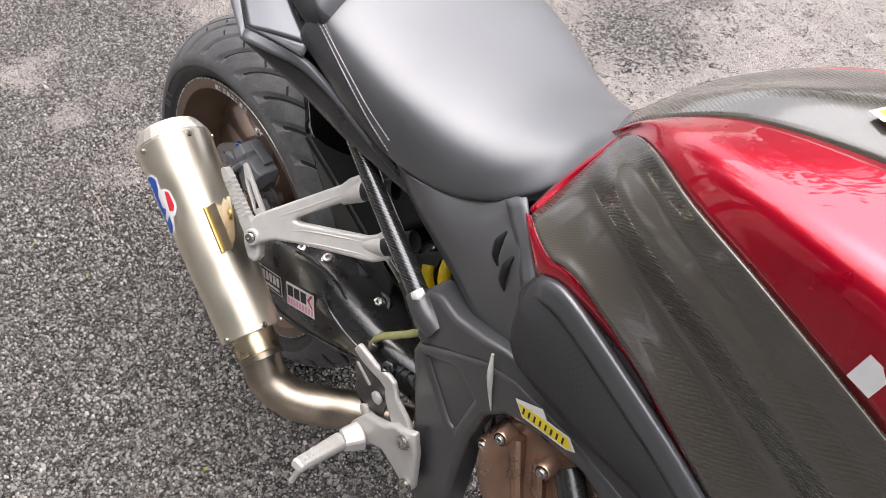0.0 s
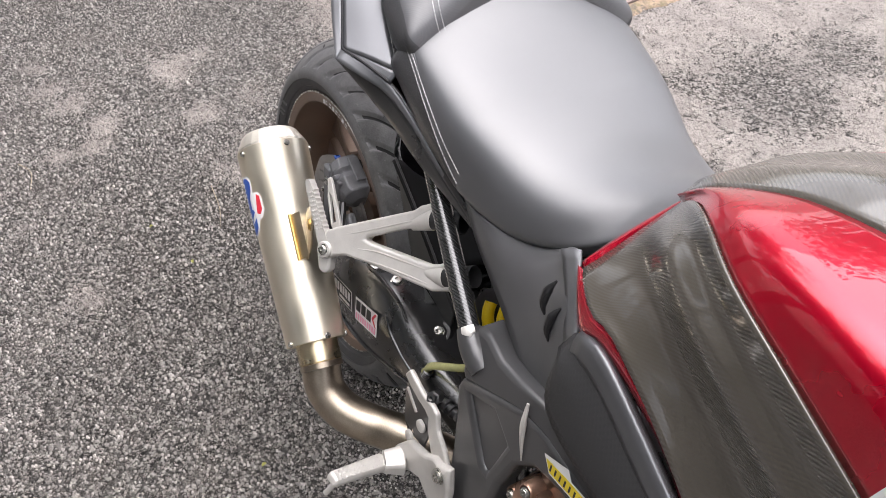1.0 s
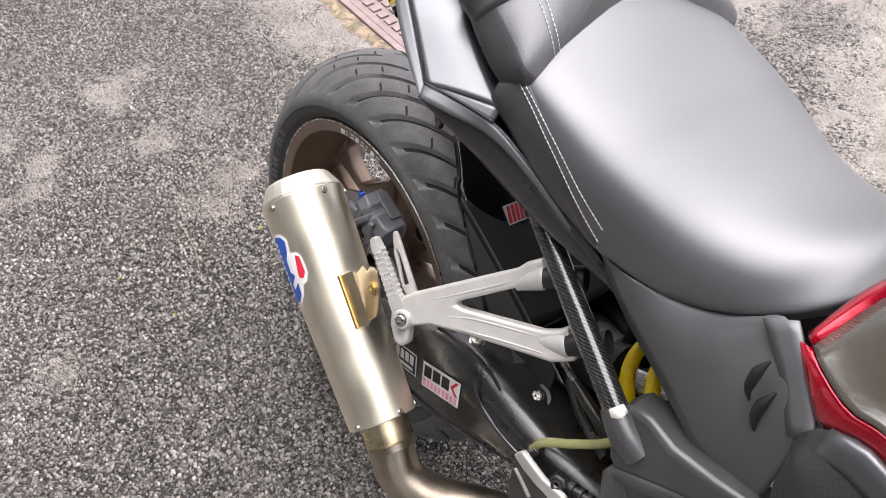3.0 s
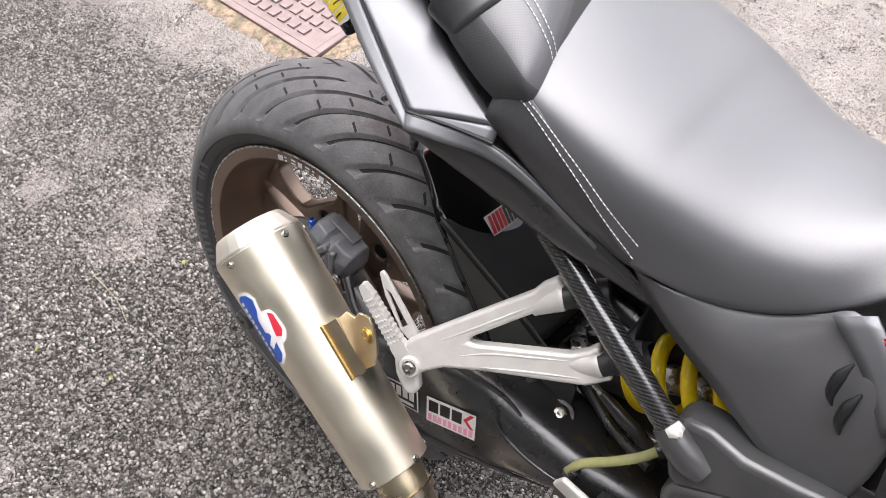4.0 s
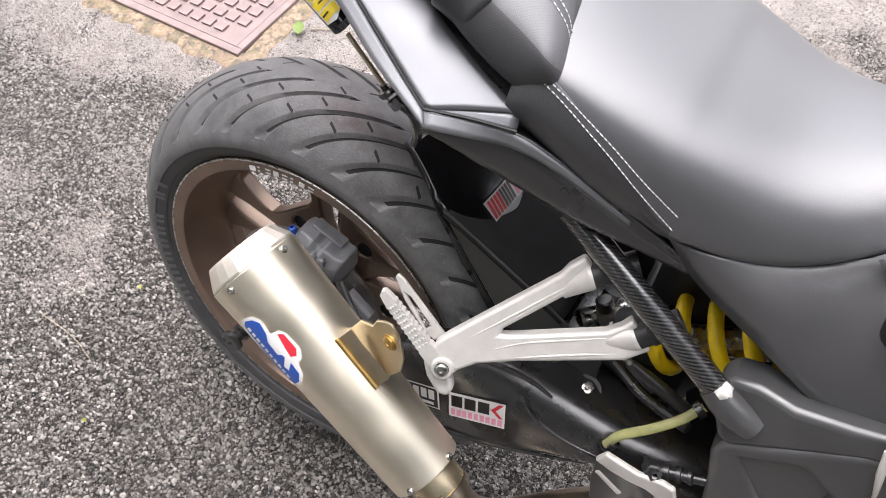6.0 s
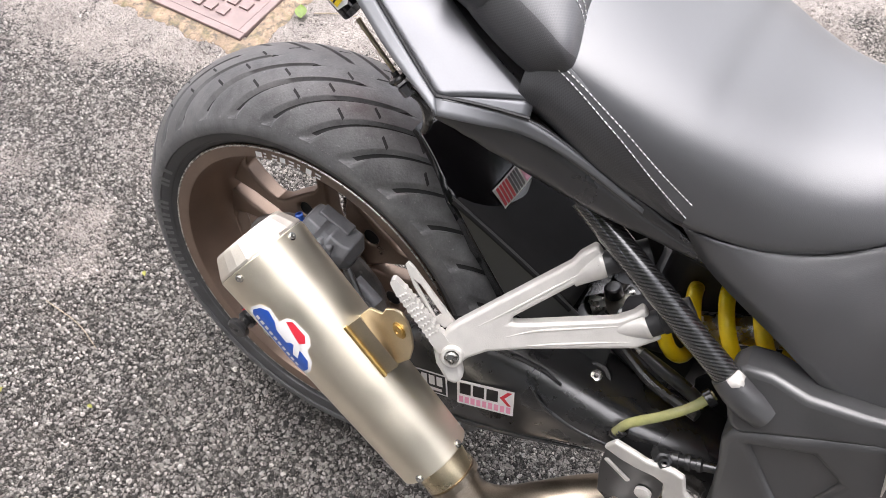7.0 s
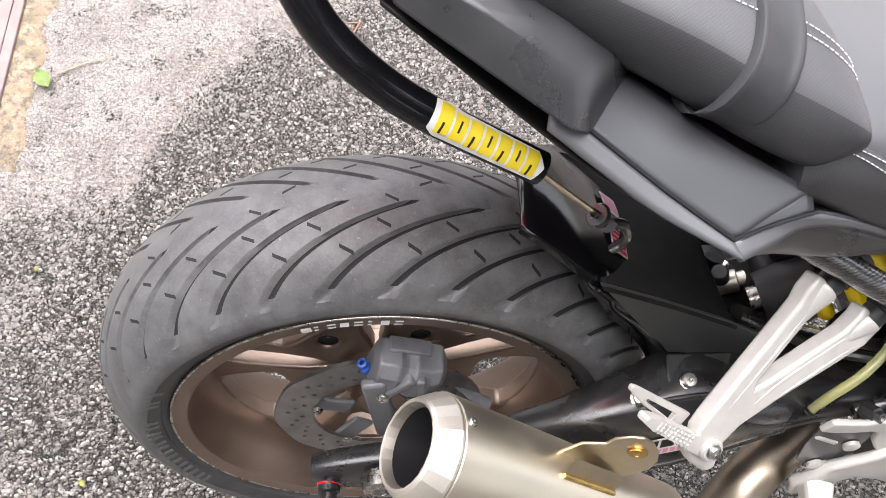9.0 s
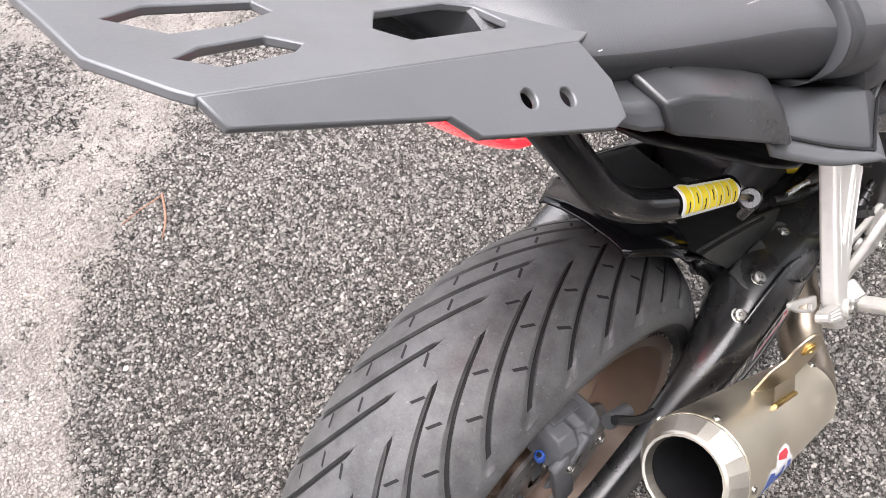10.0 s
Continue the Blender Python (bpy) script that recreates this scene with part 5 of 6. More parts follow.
    for i in range(4):
        p = Vector((0.4335, -0.142, 0.468)) - Vector((0.004, 0, 0.013)) * (i * 0.33)
        part("hose_rib", turned([(-0.002, 0.004), (-0.0012, 0.0066), (0.0012, 0.0066), (0.002, 0.004)], p, (0.3, 0, 1), 16), BLACK, m)
    part("hose_clip", turned([(-0.004, 0.005), (-0.0035, 0.0085), (0.0035, 0.0085), (0.004, 0.005)], (0.4900, -0.109, 0.532), (0.013, 0.013, 0.015), 18), BLACK, m)
    part("rubber_boot", tube([(0.416, -0.10, 0.538), (0.44, -0.10, 0.528), (0.463, -0.10, 0.52), (0.488, -0.10, 0.509)], [0.0045, 0.0068, 0.007, 0.0066], 14, 14), BLACK, m, "black rubber boot over the cable")
    part("cable", tube([(0.37, -0.095, 0.548), (0.395, -0.098, 0.544), (0.418, -0.10, 0.537)], 0.0034, 10, 10), STEEL, m)


build_rearset()

# ---- rear shock ----
SPRING_TURN = 2.43


def build_shock():
    a, b = Vector((0.345, -0.035, 0.474)), Vector((0.60, -0.035, 0.621))
    d = (b - a).normalized()
    r, u, _ = frame_of(d)
    s = part("rear_shock", turned([(0.045, 0.006), (0.045, 0.013), (0.09, 0.015), (0.29, 0.016)], a, d, 24), STEEL, BIKE, "silver shock absorber with a yellow spring")
    coil = []
    for i in range(5 * 24 + 1):
        t = i / 24
        ang = 2 * math.pi * t
        coil.append(a + d * (0.100 + 0.0315 * t) + Vector((0, 0, 0.006)) + (r * math.cos(SPRING_TURN + ang) + u * math.sin(SPRING_TURN + ang)) * 0.036)
    part("spring", tube(coil, 0.0078, even=False, sides=12), YELLOW, s, "yellow coil spring")
    part("collar", turned([(0.055, 0.018), (0.055, 0.026), (0.085, 0.031), (0.110, 0.034), (0.112, 0.018)], a, d, 32), RUBBER_BOOT, s, "black spring collar")
    part("remote_knob", tube([(0.345, -0.012, 0.462), (0.385, 0.022, 0.474)], 0.0145, 4, 20), STEEL, s, "pale alloy adjuster body")
    part("adjuster_cap", tube([(0.362, 0.016, 0.476), (0.364, 0.022, 0.496)], 0.0105, 4, 20), BLACK, s)
    part("lower_rod", tube([(0.36, -0.055, 0.50), (0.42, -0.06, 0.475), (0.50, -0.065, 0.45)], 0.012, 10, 14), BLACK, s)
    part("brake_line", tube([(0.40, -0.075, 0.50), (0.44, -0.09, 0.49), (0.49, -0.11, 0.50)], 0.006, 12, 10), BLACK, s)
    # added black slab that keeps the gap behind the shock dark
    rounded(part("dark_backing", slab([(0.478, 0.478), (0.502, 0.53), (0.56, 0.53), (0.56, 0.41), (0.496, 0.41)], 0.004, side_plane(-0.05)), INK, s), 0.001)
    rounded(part("air_box", box((0.20, 0.14, 0.17), Matrix.Translation((0.50, 0.05, 0.60))), INK, s, "black inner box behind the shock"), 0.02)
    rounded(part("inner_guard", box((0.10, 0.15, 0.10), Matrix.Translation((0.44, 0.04, 0.48))), INK, s), 0.02)
    return s


build_shock()

# ---- bodywork ----
def body(name, curves, material, label="", nu=28, nv=10, parent=None, both=False, depth=0.003):
    ob = thick(part(name, skin(curves, nu, nv), material, parent or BIKE, label, 45), depth)
    if both:
        thick(part(name, skin([mirrored(c) for c in curves], nu, nv), material, parent or BIKE, label, 45), depth)
    return ob


def ringed(stations):
    """Rows of a body symmetric about the middle: each station is x and its right half of (y, z), low to middle."""
    rows = []
    for x, half in stations:
        left = [(x, -y, z) for y, z in half[:-1]][::-1] if abs(half[-1][0]) < 1e-6 else [(x, -y, z) for y, z in half][::-1]
        rows.append([(x, y, z) for y, z in half] + left)
    return rows


def split(bm, segments, around, cloth, rows):
    """Gives the right and left side segments of a lofted ring body the second material, over its first rows."""
    m = segments * around
    bm.faces.ensure_lookup_table()
    other = [segments - 2 - s for s in cloth]
    for i, f in enumerate(bm.faces):
        if i // m < rows and (i % m) // around in (*cloth, *other):
            f.material_index = 1


def sew(pts, parent, n):
    """A row of stitches along pts."""
    line = [q + Vector((0, -0.0005, 0.0007)) for q in spline(pts, n)]
    for i in range(0, n - 1, 2):
        part("stitch", tube([line[i], line[i].lerp(line[i + 1], 0.6), line[i].lerp(line[i + 1], 1.25)], 0.00045, 3, 5), THREAD, parent)


STRAP = mat("strap_vinyl", (0.045, 0.046, 0.049), 0.4, spread=0.1, scale=30, grain=1500, bump=0.1)


def swept(p, front):
    """The seam between both seats bows back towards the middle."""
    x, y, z = p
    d = 0.055 * max(0.0, 1 - abs(y) / 0.135) * min(1.0, max(0.0, (x - 0.07) / 0.2 if front else (0.34 - x) / 0.08))
    return (x - d, y, z + 0.37 * d)


def build_seat():
    st = [(0.255, [(-0.10, 0.77), (-0.145, 0.782), (-0.152, 0.796), (-0.145, 0.812), (-0.132, 0.822), (-0.09, 0.846), (0, 0.868)]),
          (0.275, [(-0.10, 0.76), (-0.144, 0.775), (-0.155, 0.80), (-0.147, 0.822), (-0.134, 0.834), (-0.09, 0.848), (0, 0.862)]),
          (0.33, [(-0.09, 0.735), (-0.137, 0.745), (-0.150, 0.768), (-0.150, 0.793), (-0.138, 0.820), (-0.09, 0.835), (0, 0.840)]),
          (0.37, [(-0.085, 0.722), (-0.131, 0.731), (-0.142, 0.745), (-0.147, 0.764), (-0.139, 0.805), (-0.092, 0.824), (0, 0.828)]),
          (0.40, [(-0.08, 0.712), (-0.124, 0.720), (-0.133, 0.728), (-0.140, 0.740), (-0.135, 0.794), (-0.090, 0.814), (0, 0.819)]),
          (0.46, [(-0.07, 0.710), (-0.110, 0.716), (-0.118, 0.722), (-0.126, 0.738), (-0.117, 0.780), (-0.078, 0.801), (0, 0.808)]),
          (0.51, [(-0.06, 0.716), (-0.095, 0.722), (-0.101, 0.729), (-0.108, 0.743), (-0.096, 0.775), (-0.060, 0.796), (0, 0.803)]),
          (0.55, [(-0.05, 0.742), (-0.080, 0.750), (-0.086, 0.757), (-0.087, 0.768), (-0.064, 0.790), (-0.038, 0.808), (0, 0.817)]),
          (0.582, [(-0.03, 0.79), (-0.05, 0.797), (-0.056, 0.803), (-0.057, 0.812), (-0.046, 0.826), (-0.028, 0.836), (0, 0.841)]),
          (0.60, [(-0.01, 0.828), (-0.02, 0.831), (-0.024, 0.834), (-0.025, 0.838), (-0.02, 0.842), (-0.01, 0.846), (0, 0.848)])]
    lift = lambda x: 0.021 * min(1.0, max(0.0, (x - 0.46) / 0.10))
    st = [(x + 0.3 * lift(x), [(y, z + lift(x)) for y, z in h]) for x, h in st]
    bm = loft([[swept(p, False) for p in r] for r in ringed(st)], 5, 6)
    split(bm, 13, 5, (1, 2), 4 * 6)
    seat = part("rider_seat", bm, [SEAT, SEAT_SIDE], BIKE, "smooth grey vinyl rider seat with white stitching", 60)
    sew([(x, *h[3]) for x, h in st[:5]], seat, 78)
    sew([(x, h[3][0] + (h[4][0] - h[3][0]) * 0.24 - 0.0016, h[3][1] + (h[4][1] - h[3][1]) * 0.24 + 0.0005) for x, h in st[:5]], seat, 78)
    part("piping", tube([(x, h[3][0] + 0.0030, h[3][1] + 0.0053) for x, h in st[:5]], 0.0016, 40, 6), SEAT, seat)
    pil = [(0.290, [(-0.06, 0.8), (-0.118, 0.805), (-0.136, 0.814), (-0.134, 0.826), (-0.114, 0.836), (-0.08, 0.85), (0, 0.868)]),
           (0.281, [(-0.07, 0.8), (-0.13, 0.805), (-0.147, 0.82), (-0.149, 0.839), (-0.119, 0.854), (-0.08, 0.866), (0, 0.878)]),
           (0.255, [(-0.08, 0.8), (-0.136, 0.804), (-0.152, 0.822), (-0.145, 0.851), (-0.115, 0.872), (-0.08, 0.884), (0, 0.89)]),
           (0.21, [(-0.08, 0.815), (-0.132, 0.822), (-0.147, 0.842), (-0.138, 0.869), (-0.108, 0.889), (-0.075, 0.901), (0, 0.907)]),
           (0.16, [(-0.07, 0.838), (-0.114, 0.844), (-0.13, 0.862), (-0.126, 0.889), (-0.1, 0.908), (-0.07, 0.92), (0, 0.926)]),
           (0.07, [(-0.06, 0.875), (-0.098, 0.882), (-0.112, 0.898), (-0.113, 0.921), (-0.09, 0.939), (-0.06, 0.95), (0, 0.956)]),
           (-0.02, [(-0.05, 0.918), (-0.082, 0.924), (-0.094, 0.938), (-0.098, 0.955), (-0.076, 0.97), (-0.05, 0.978), (0, 0.982)]),
           (-0.06, [(-0.04, 0.94), (-0.06, 0.945), (-0.066, 0.952), (-0.064, 0.962), (-0.055, 0.972), (-0.04, 0.98), (0, 0.983)])]
    bm = loft([[swept(p, True) for p in r] for r in ringed(pil)], 5, 6)
    # cloth over the shoulder takes the lighter material, its sheen put into colour
    split(bm, 13, 5, (1, 2), 7 * 6)
    p = part("passenger_seat", bm, [VINYL, SEAT_SIDE], BIKE, "passenger seat, top toned lighter for sheen, darker textured sides, white stitching", 60)
    for up in (0.0, 0.006):
        line = []
        for x, h in pil[:7]:
            k = float(np.interp(x, (-0.02, 0.07, 0.16, 0.21), (0.1, 0.5, 0.85, 1.0)))
            line.append(swept((x, h[3][0] + (h[4][0] - h[3][0]) * k + up, h[3][1] + (h[4][1] - h[3][1]) * k + up * 0.6), True))
        sew(line, p, 150)
    # sewn strap across the cushion
    half = [(-0.098, 0.823), (-0.120, 0.821), (-0.132, 0.822), (-0.1405, 0.826), (-0.1475, 0.841), (-0.1455, 0.856), (-0.1385, 0.869), (-0.124, 0.881), (-0.108, 0.8895), (-0.09, 0.8955), (-0.06, 0.9035), (0, 0.908)]
    run = [(float(np.interp(z, (0.822, 0.841, 0.862, 0.880, 0.8955, 0.908), (-0.020, -0.012, -0.003, 0.006, 0.012, 0.024))), y, z) for y, z in half]
    line = [tuple(q) for q in spline(run, 30)]
    line += [(k, -y, z) for k, y, z in line[-2::-1]]
    def lie(lean, y, z, dx, up):
        # leans forward towards the middle
        wide = abs(y) * (1 + up * 8) + 0.34 * lean * min(1.0, abs(y) / 0.1)
        return (0.21 + dx + lean, math.copysign(wide, y), z - 0.40 * (dx + lean) + up)
    rows = [[lie(k, y, z, dx, up) for k, y, z in line] for dx, up in ((-0.0165, -0.004), (-0.016, 0.0012), (-0.0145, 0.0034), (-0.012, 0.0040), (-0.0105, 0.0034), (-0.004, 0.0032), (0.004, 0.0032), (0.0105, 0.0034), (0.012, 0.0040), (0.0145, 0.0034), (0.016, 0.0012), (0.0165, -0.004))]
    part("strap", grid(rows), STRAP, p, "smooth vinyl strap", 50)


build_seat()

# tail
TAIL_EDGE = [(0.088, -0.159, 0.849), (0.12, -0.168, 0.827), (0.16, -0.181, 0.803), (0.213, -0.197, 0.781)]
TAIL_IN = [(0.090, -0.149, 0.861), (0.125, -0.158, 0.836), (0.165, -0.171, 0.810), (0.206, -0.187, 0.788)]
TAIL_TOP = [(0.095, -0.098, 0.873), (0.14, -0.110, 0.850), (0.20, -0.135, 0.822), (0.268, -0.150, 0.792)]
body("tail_panel", [TAIL_IN, [tuple((Vector(a) + Vector(b)) / 2 + Vector((0, 0, 0.0015))) for a, b in zip(TAIL_IN, TAIL_TOP)], TAIL_TOP], SILVER, "silver-grey tail panel with a black line", both=True)
body("tail_panel_front", [[(0.206, -0.187, 0.7875), (0.238, -0.173, 0.7845), (0.271, -0.160, 0.7795)], [(0.205, -0.1855, 0.7885), (0.237, -0.167, 0.7905), (0.268, -0.149, 0.792)]], SILVER, "", nu=10, nv=4, both=True)
for line in (TAIL_IN, mirrored(TAIL_IN), [(0.206, -0.187, 0.788), (0.238, -0.173, 0.786), (0.271, -0.160, 0.782)]):
    part("panel_gap", tube([Vector(q) + Vector((0, 0, 0.0006)) for q in line], 0.0014, 30, 6), INK, BIKE, "black gap line")
FLANK = [(0.206, -0.190, 0.778), (0.262, -0.160, 0.768), (0.30, -0.150, 0.755), (0.36, -0.138, 0.726), (0.433, -0.122, 0.694)]
body("tail_strip", [TAIL_EDGE, TAIL_IN], STRIP, "pale silver strip along the tail edge", nv=4, both=True)
body("tail_strip_front", [[(0.211, -0.197, 0.780), (0.240, -0.180, 0.774), (0.268, -0.1625, 0.768), (0.31, -0.151, 0.755), (0.37, -0.1375, 0.725)], [(0.206, -0.186, 0.789), (0.236, -0.172, 0.786), (0.270, -0.160, 0.779), (0.312, -0.149, 0.7605), (0.37, -0.1365, 0.7285)]], STRIP, "", nu=20, nv=4, both=True)
body("tail_flank", [FLANK, [(0.207, -0.187, 0.770), (0.27, -0.152, 0.728), (0.33, -0.142, 0.711), (0.385, -0.130, 0.699), (0.434, -0.121, 0.690)], [(0.212, -0.150, 0.764), (0.27, -0.12, 0.724), (0.33, -0.118, 0.704), (0.38, -0.115, 0.693), (0.434, -0.115, 0.688)]], PLASTIC, "matte dark plastic tail flank", both=True)
body("tail_flank_top", [FLANK, [(0.212, -0.186, 0.788), (0.268, -0.158, 0.779), (0.31, -0.147, 0.762), (0.37, -0.135, 0.733), (0.434, -0.120, 0.697)]], PLASTIC, "", nv=4, both=True)
# inner edge of the tail, running under the seat
body("tail_inner", [[(x, y, z - 0.003) for x, y, z in TAIL_TOP], [(0.095, -0.07, 0.872), (0.14, -0.07, 0.848), (0.20, -0.08, 0.808), (0.268, -0.09, 0.772)]], PLASTIC, "dark plastic inner edge of the tail", nv=6, both=True)
# tray under the seat
body("undertray", [[(0.0, -0.12, 0.90), (0.15, -0.15, 0.79), (0.25, -0.135, 0.73), (0.43, -0.11, 0.68), (0.56, -0.1, 0.66)], [(0.0, 0.0, 0.89), (0.15, 0.0, 0.77), (0.25, 0.0, 0.71), (0.43, 0.0, 0.67), (0.56, 0.0, 0.66)], [(0.0, 0.12, 0.90), (0.15, 0.15, 0.79), (0.25, 0.135, 0.73), (0.43, 0.11, 0.68), (0.56, 0.1, 0.66)]], INK, "black plastic tray under the seat")


def build_hugger():
    rows = []
    for i in range(21):
        a = 110.5 + i * 2.6
        cut = min(1.0, 0.62 + 0.38 * i / 4.5)
        e = -0.083 * cut
        down = 0.0 if i < 4 else min(1, (i - 4) / 5)
        rows.append([on_wheel(a, e + 0.006 * down, 0.336 - 0.026 * down), on_wheel(a, e, 0.336 - 0.008 * down), on_wheel(a, e + 0.006, 0.341), on_wheel(a, e * 0.6, 0.344), on_wheel(a, 0, 0.346), on_wheel(a, 0.045 * cut, 0.344), on_wheel(a, 0.078 * cut, 0.340), on_wheel(a, 0.084 * cut, 0.336 - 0.006 * down), on_wheel(a, 0.084 * cut - 0.006 * down, 0.336 - 0.02 * down)])
    h = thick(part("mudguard", grid(rows), GLOSS, BIKE, "gloss black rear mudguard over the tyre", 45), 0.003, 1)
    skirt = [(0.188, 0.606), (0.25, 0.579), (0.318, 0.547), (0.389, 0.507), (0.392, 0.466), (0.35, 0.478), (0.284, 0.488), (0.272, 0.504), (0.256, 0.522), (0.226, 0.558)]
    for y in (-0.090, 0.088):
        rounded(part("side_skirt", slab(skirt, 0.004, side_plane(y)), SATIN, h, "satin black side skirt"), 0.0012)
    foot = [(0.284, -0.090), (0.352, -0.090), (0.345, -0.104), (0.330, -0.121), (0.306, -0.137), (0.282, -0.1345), (0.279, -0.115)]
    rounded(part("mounting_foot", slab(foot, 0.005, Matrix.Translation((0, 0, 0.4835)) @ Matrix.Rotation(radians(9), 4, "X") @ Matrix.Translation((0, 0, 0.018))), SATIN, h, "flat foot bolted to the swingarm"), 0.002)
    top = [[(x, y, z + 0.014 * k) for x, z in ((0.192, 0.6042), (0.24, 0.5838), (0.29, 0.5605), (0.338, 0.5362))] for y, k in ((-0.0925, 0.0), (-0.06, -0.6), (0.0, -1.0), (0.06, -0.6), (0.0925, 0.0))]
    thick(part("front_flap", skin(top, 16, 16), SHADE, h), 0.003)
    # striped sticker on its crown
    def lay(lift):
        return lambda u, v: on_wheel(127.4 + u, v, 0.3515 + lift - 0.0055 * max(0.0, abs(v) / 0.05 - 0.35))
    s = part("striped_sticker", flat([(0.0, -0.042), (3.9, -0.042), (3.9, 0.031), (0.0, 0.031)], lay(0.0005), 0.012), WHITE, h, "long white sticker with red and black slanted stripes")
    for i in range(8):
        v = -0.0405 + i * 0.0058
        part("stripe", flat([(0.3, v + 0.003), (3.6, v), (3.6, v + 0.0042), (0.3, v + 0.0072)], lay(0.001), 0.5), STICK_RED if i < 4 else INK, s)
    part("pink_block", flat([(0.3, 0.011), (3.6, 0.008), (3.6, 0.029), (0.3, 0.029)], lay(0.001), 0.012), PINK, s)

    part("bar_bolt", tube([(0.100, -0.133, 0.787), (0.122, -0.1335, 0.768), (0.141, -0.134, 0.752)], [0.0022, 0.0022, 0.0022], 8, 10), TAB, h, "straw-tinted bolt shank")
    part("rubber_washer", turned([(0.0, 0.004), (0.0, 0.008), (0.003, 0.009), (0.005, 0.0075), (0.005, 0.003), (0.009, 0.003)], (0.1449, -0.1345, 0.7482), (-0.65, -0.2, 0.72), 24), BLACK, h, "black rubber washer")
    part("bolt_nut", turned([(0.0, 0.006), (0.009, 0.006), (0.010, 0.005), (0.010, 0.0005)], (0.148, -0.134, 0.744), (0.7, 0.1, -0.65), 6), CALIPER, h, "grey hexagon nut")
    part("hook", tube([(0.150, -0.133, 0.742), (0.166, -0.131, 0.735), (0.172, -0.128, 0.715), (0.168, -0.124, 0.70)], [0.004, 0.004, 0.0045, 0.004], 14, 10), BLACK, h, "black bent bracket")
    canister = part("canister", turned([(-0.022, 0.0005), (-0.022, 0.0115), (-0.02, 0.0125), (0.012, 0.0125), (0.013, 0.009), (0.034, 0.009), (0.036, 0.011), (0.042, 0.011), (0.042, 0.0005)], (0.3765, 0.0, 0.4790), (0.83, -0.08, 0.52), 28), TITAN_CAP, BIKE, "pale alloy canister above the swingarm")
    part("canister_cap", turned([(0.010, 0.010), (0.022, 0.010), (0.024, 0.008), (0.024, 0.0005)], (0.369, 0.0, 0.4805), (-0.4, -0.1, 0.9), 20), BLACK, canister, "black plug")
    part("boot", tube([(0.40, 0.0, 0.497), (0.425, -0.002, 0.512), (0.455, -0.004, 0.53)], [0.008, 0.009, 0.009], 16, 24), RUBBER_BOOT, canister, "ribbed black rubber boot")


build_hugger()

# side cover below the seat
def ahead(curve):
    """Lifts the forward end of a panel into line with the tank."""
    k = [min(1.0, max(0.0, (x - 0.44) / 0.12)) for x, y, z in curve]
    return [(x + 0.006 * f, y - 0.004 * f, z + 0.021 * f) for (x, y, z), f in zip(curve, k)]


SC = body("side_cover", [ahead(c) for c in [[(0.400, -0.128, 0.722), (0.437, -0.126, 0.688), (0.498, -0.125, 0.645), (0.555, -0.126, 0.607), (0.603, -0.128, 0.604)],
                   [(0.430, -0.130, 0.724), (0.470, -0.128, 0.700), (0.520, -0.126, 0.675), (0.570, -0.131, 0.650), (0.608, -0.134, 0.630)],
                   [(0.470, -0.112, 0.722), (0.515, -0.108, 0.724), (0.540, -0.109, 0.735), (0.575, -0.130, 0.708), (0.607, -0.138, 0.665)],
                   [(0.505, -0.098, 0.722), (0.525, -0.100, 0.742), (0.543, -0.103, 0.756), (0.572, -0.122, 0.735), (0.602, -0.136, 0.706)]]], COVER, "dark grey plastic side cover with two vents", both=True)
for i, (x, z) in enumerate(((0.5575, 0.718), (0.573, 0.698))):
    part("vent", tube(ahead([(x - 0.002, -0.1275, z + 0.018), (x - 0.004, -0.1315, z + 0.006), (x - 0.002, -0.1335, z - 0.010), (x + 0.003, -0.1325, z - 0.020)]), [0.001, 0.0045, 0.004, 0.001], 16, 10), INK, SC, "dark slanted vent")
body("silver_edge", [ahead(c) for c in [[(0.531, -0.1055, 0.749), (0.563, -0.118, 0.727), (0.596, -0.134, 0.701)], [(0.551, -0.106, 0.764), (0.582, -0.1225, 0.744), (0.612, -0.139, 0.717)]]], STRIP, "pale silver edge strip", nu=10, nv=4)
# knee pad
K_UP = [(0.600, -0.138, 0.712), (0.612, -0.141, 0.735), (0.650, -0.146, 0.742), (0.767, -0.153, 0.697), (0.83, -0.154, 0.668), (0.95, -0.15, 0.61)]
K_LO = [(0.603, -0.146, 0.700), (0.612, -0.156, 0.668), (0.633, -0.160, 0.646), (0.709, -0.162, 0.637), (0.80, -0.160, 0.630), (0.95, -0.156, 0.58)]
K_UP, K_LO = ([(x + 0.007, y - 0.006, z + 0.024 + up * min(1.0, max(0.0, (x - 0.62) / 0.1))) for x, y, z in c] for c, up in ((K_UP, 0.010), (K_LO, 0.0)))
body("knee_pad", [K_UP, [(a[0] * 0.5 + b[0] * 0.5, (a[1] + b[1]) / 2 - 0.006, a[2] * 0.5 + b[2] * 0.5) for a, b in zip(K_UP, K_LO)], K_LO], KNEE, "textured black rubber knee pad", depth=0.006)
# silver colour here stands in for the sheen on the dark bevel
body("knee_edge", [[(x, y - 0.0005, z + 0.002) for x, y, z in K_UP[1:]], [(x, y - 0.006, z - 0.004) for x, y, z in K_UP[1:]], [(x + 0.002, y - 0.0075, z - 0.024) for x, y, z in K_UP[1:]]], SILVER, "smooth upper edge of the knee pad, its sheen coloured in silver", nv=6, depth=0.004)

# tank
def moved(curve, d=(0.006, -0.004, 0.021)):
    return [(x + d[0], y + d[1] * (1 if y < -0.01 else 0), z + d[2]) for x, y, z in curve]


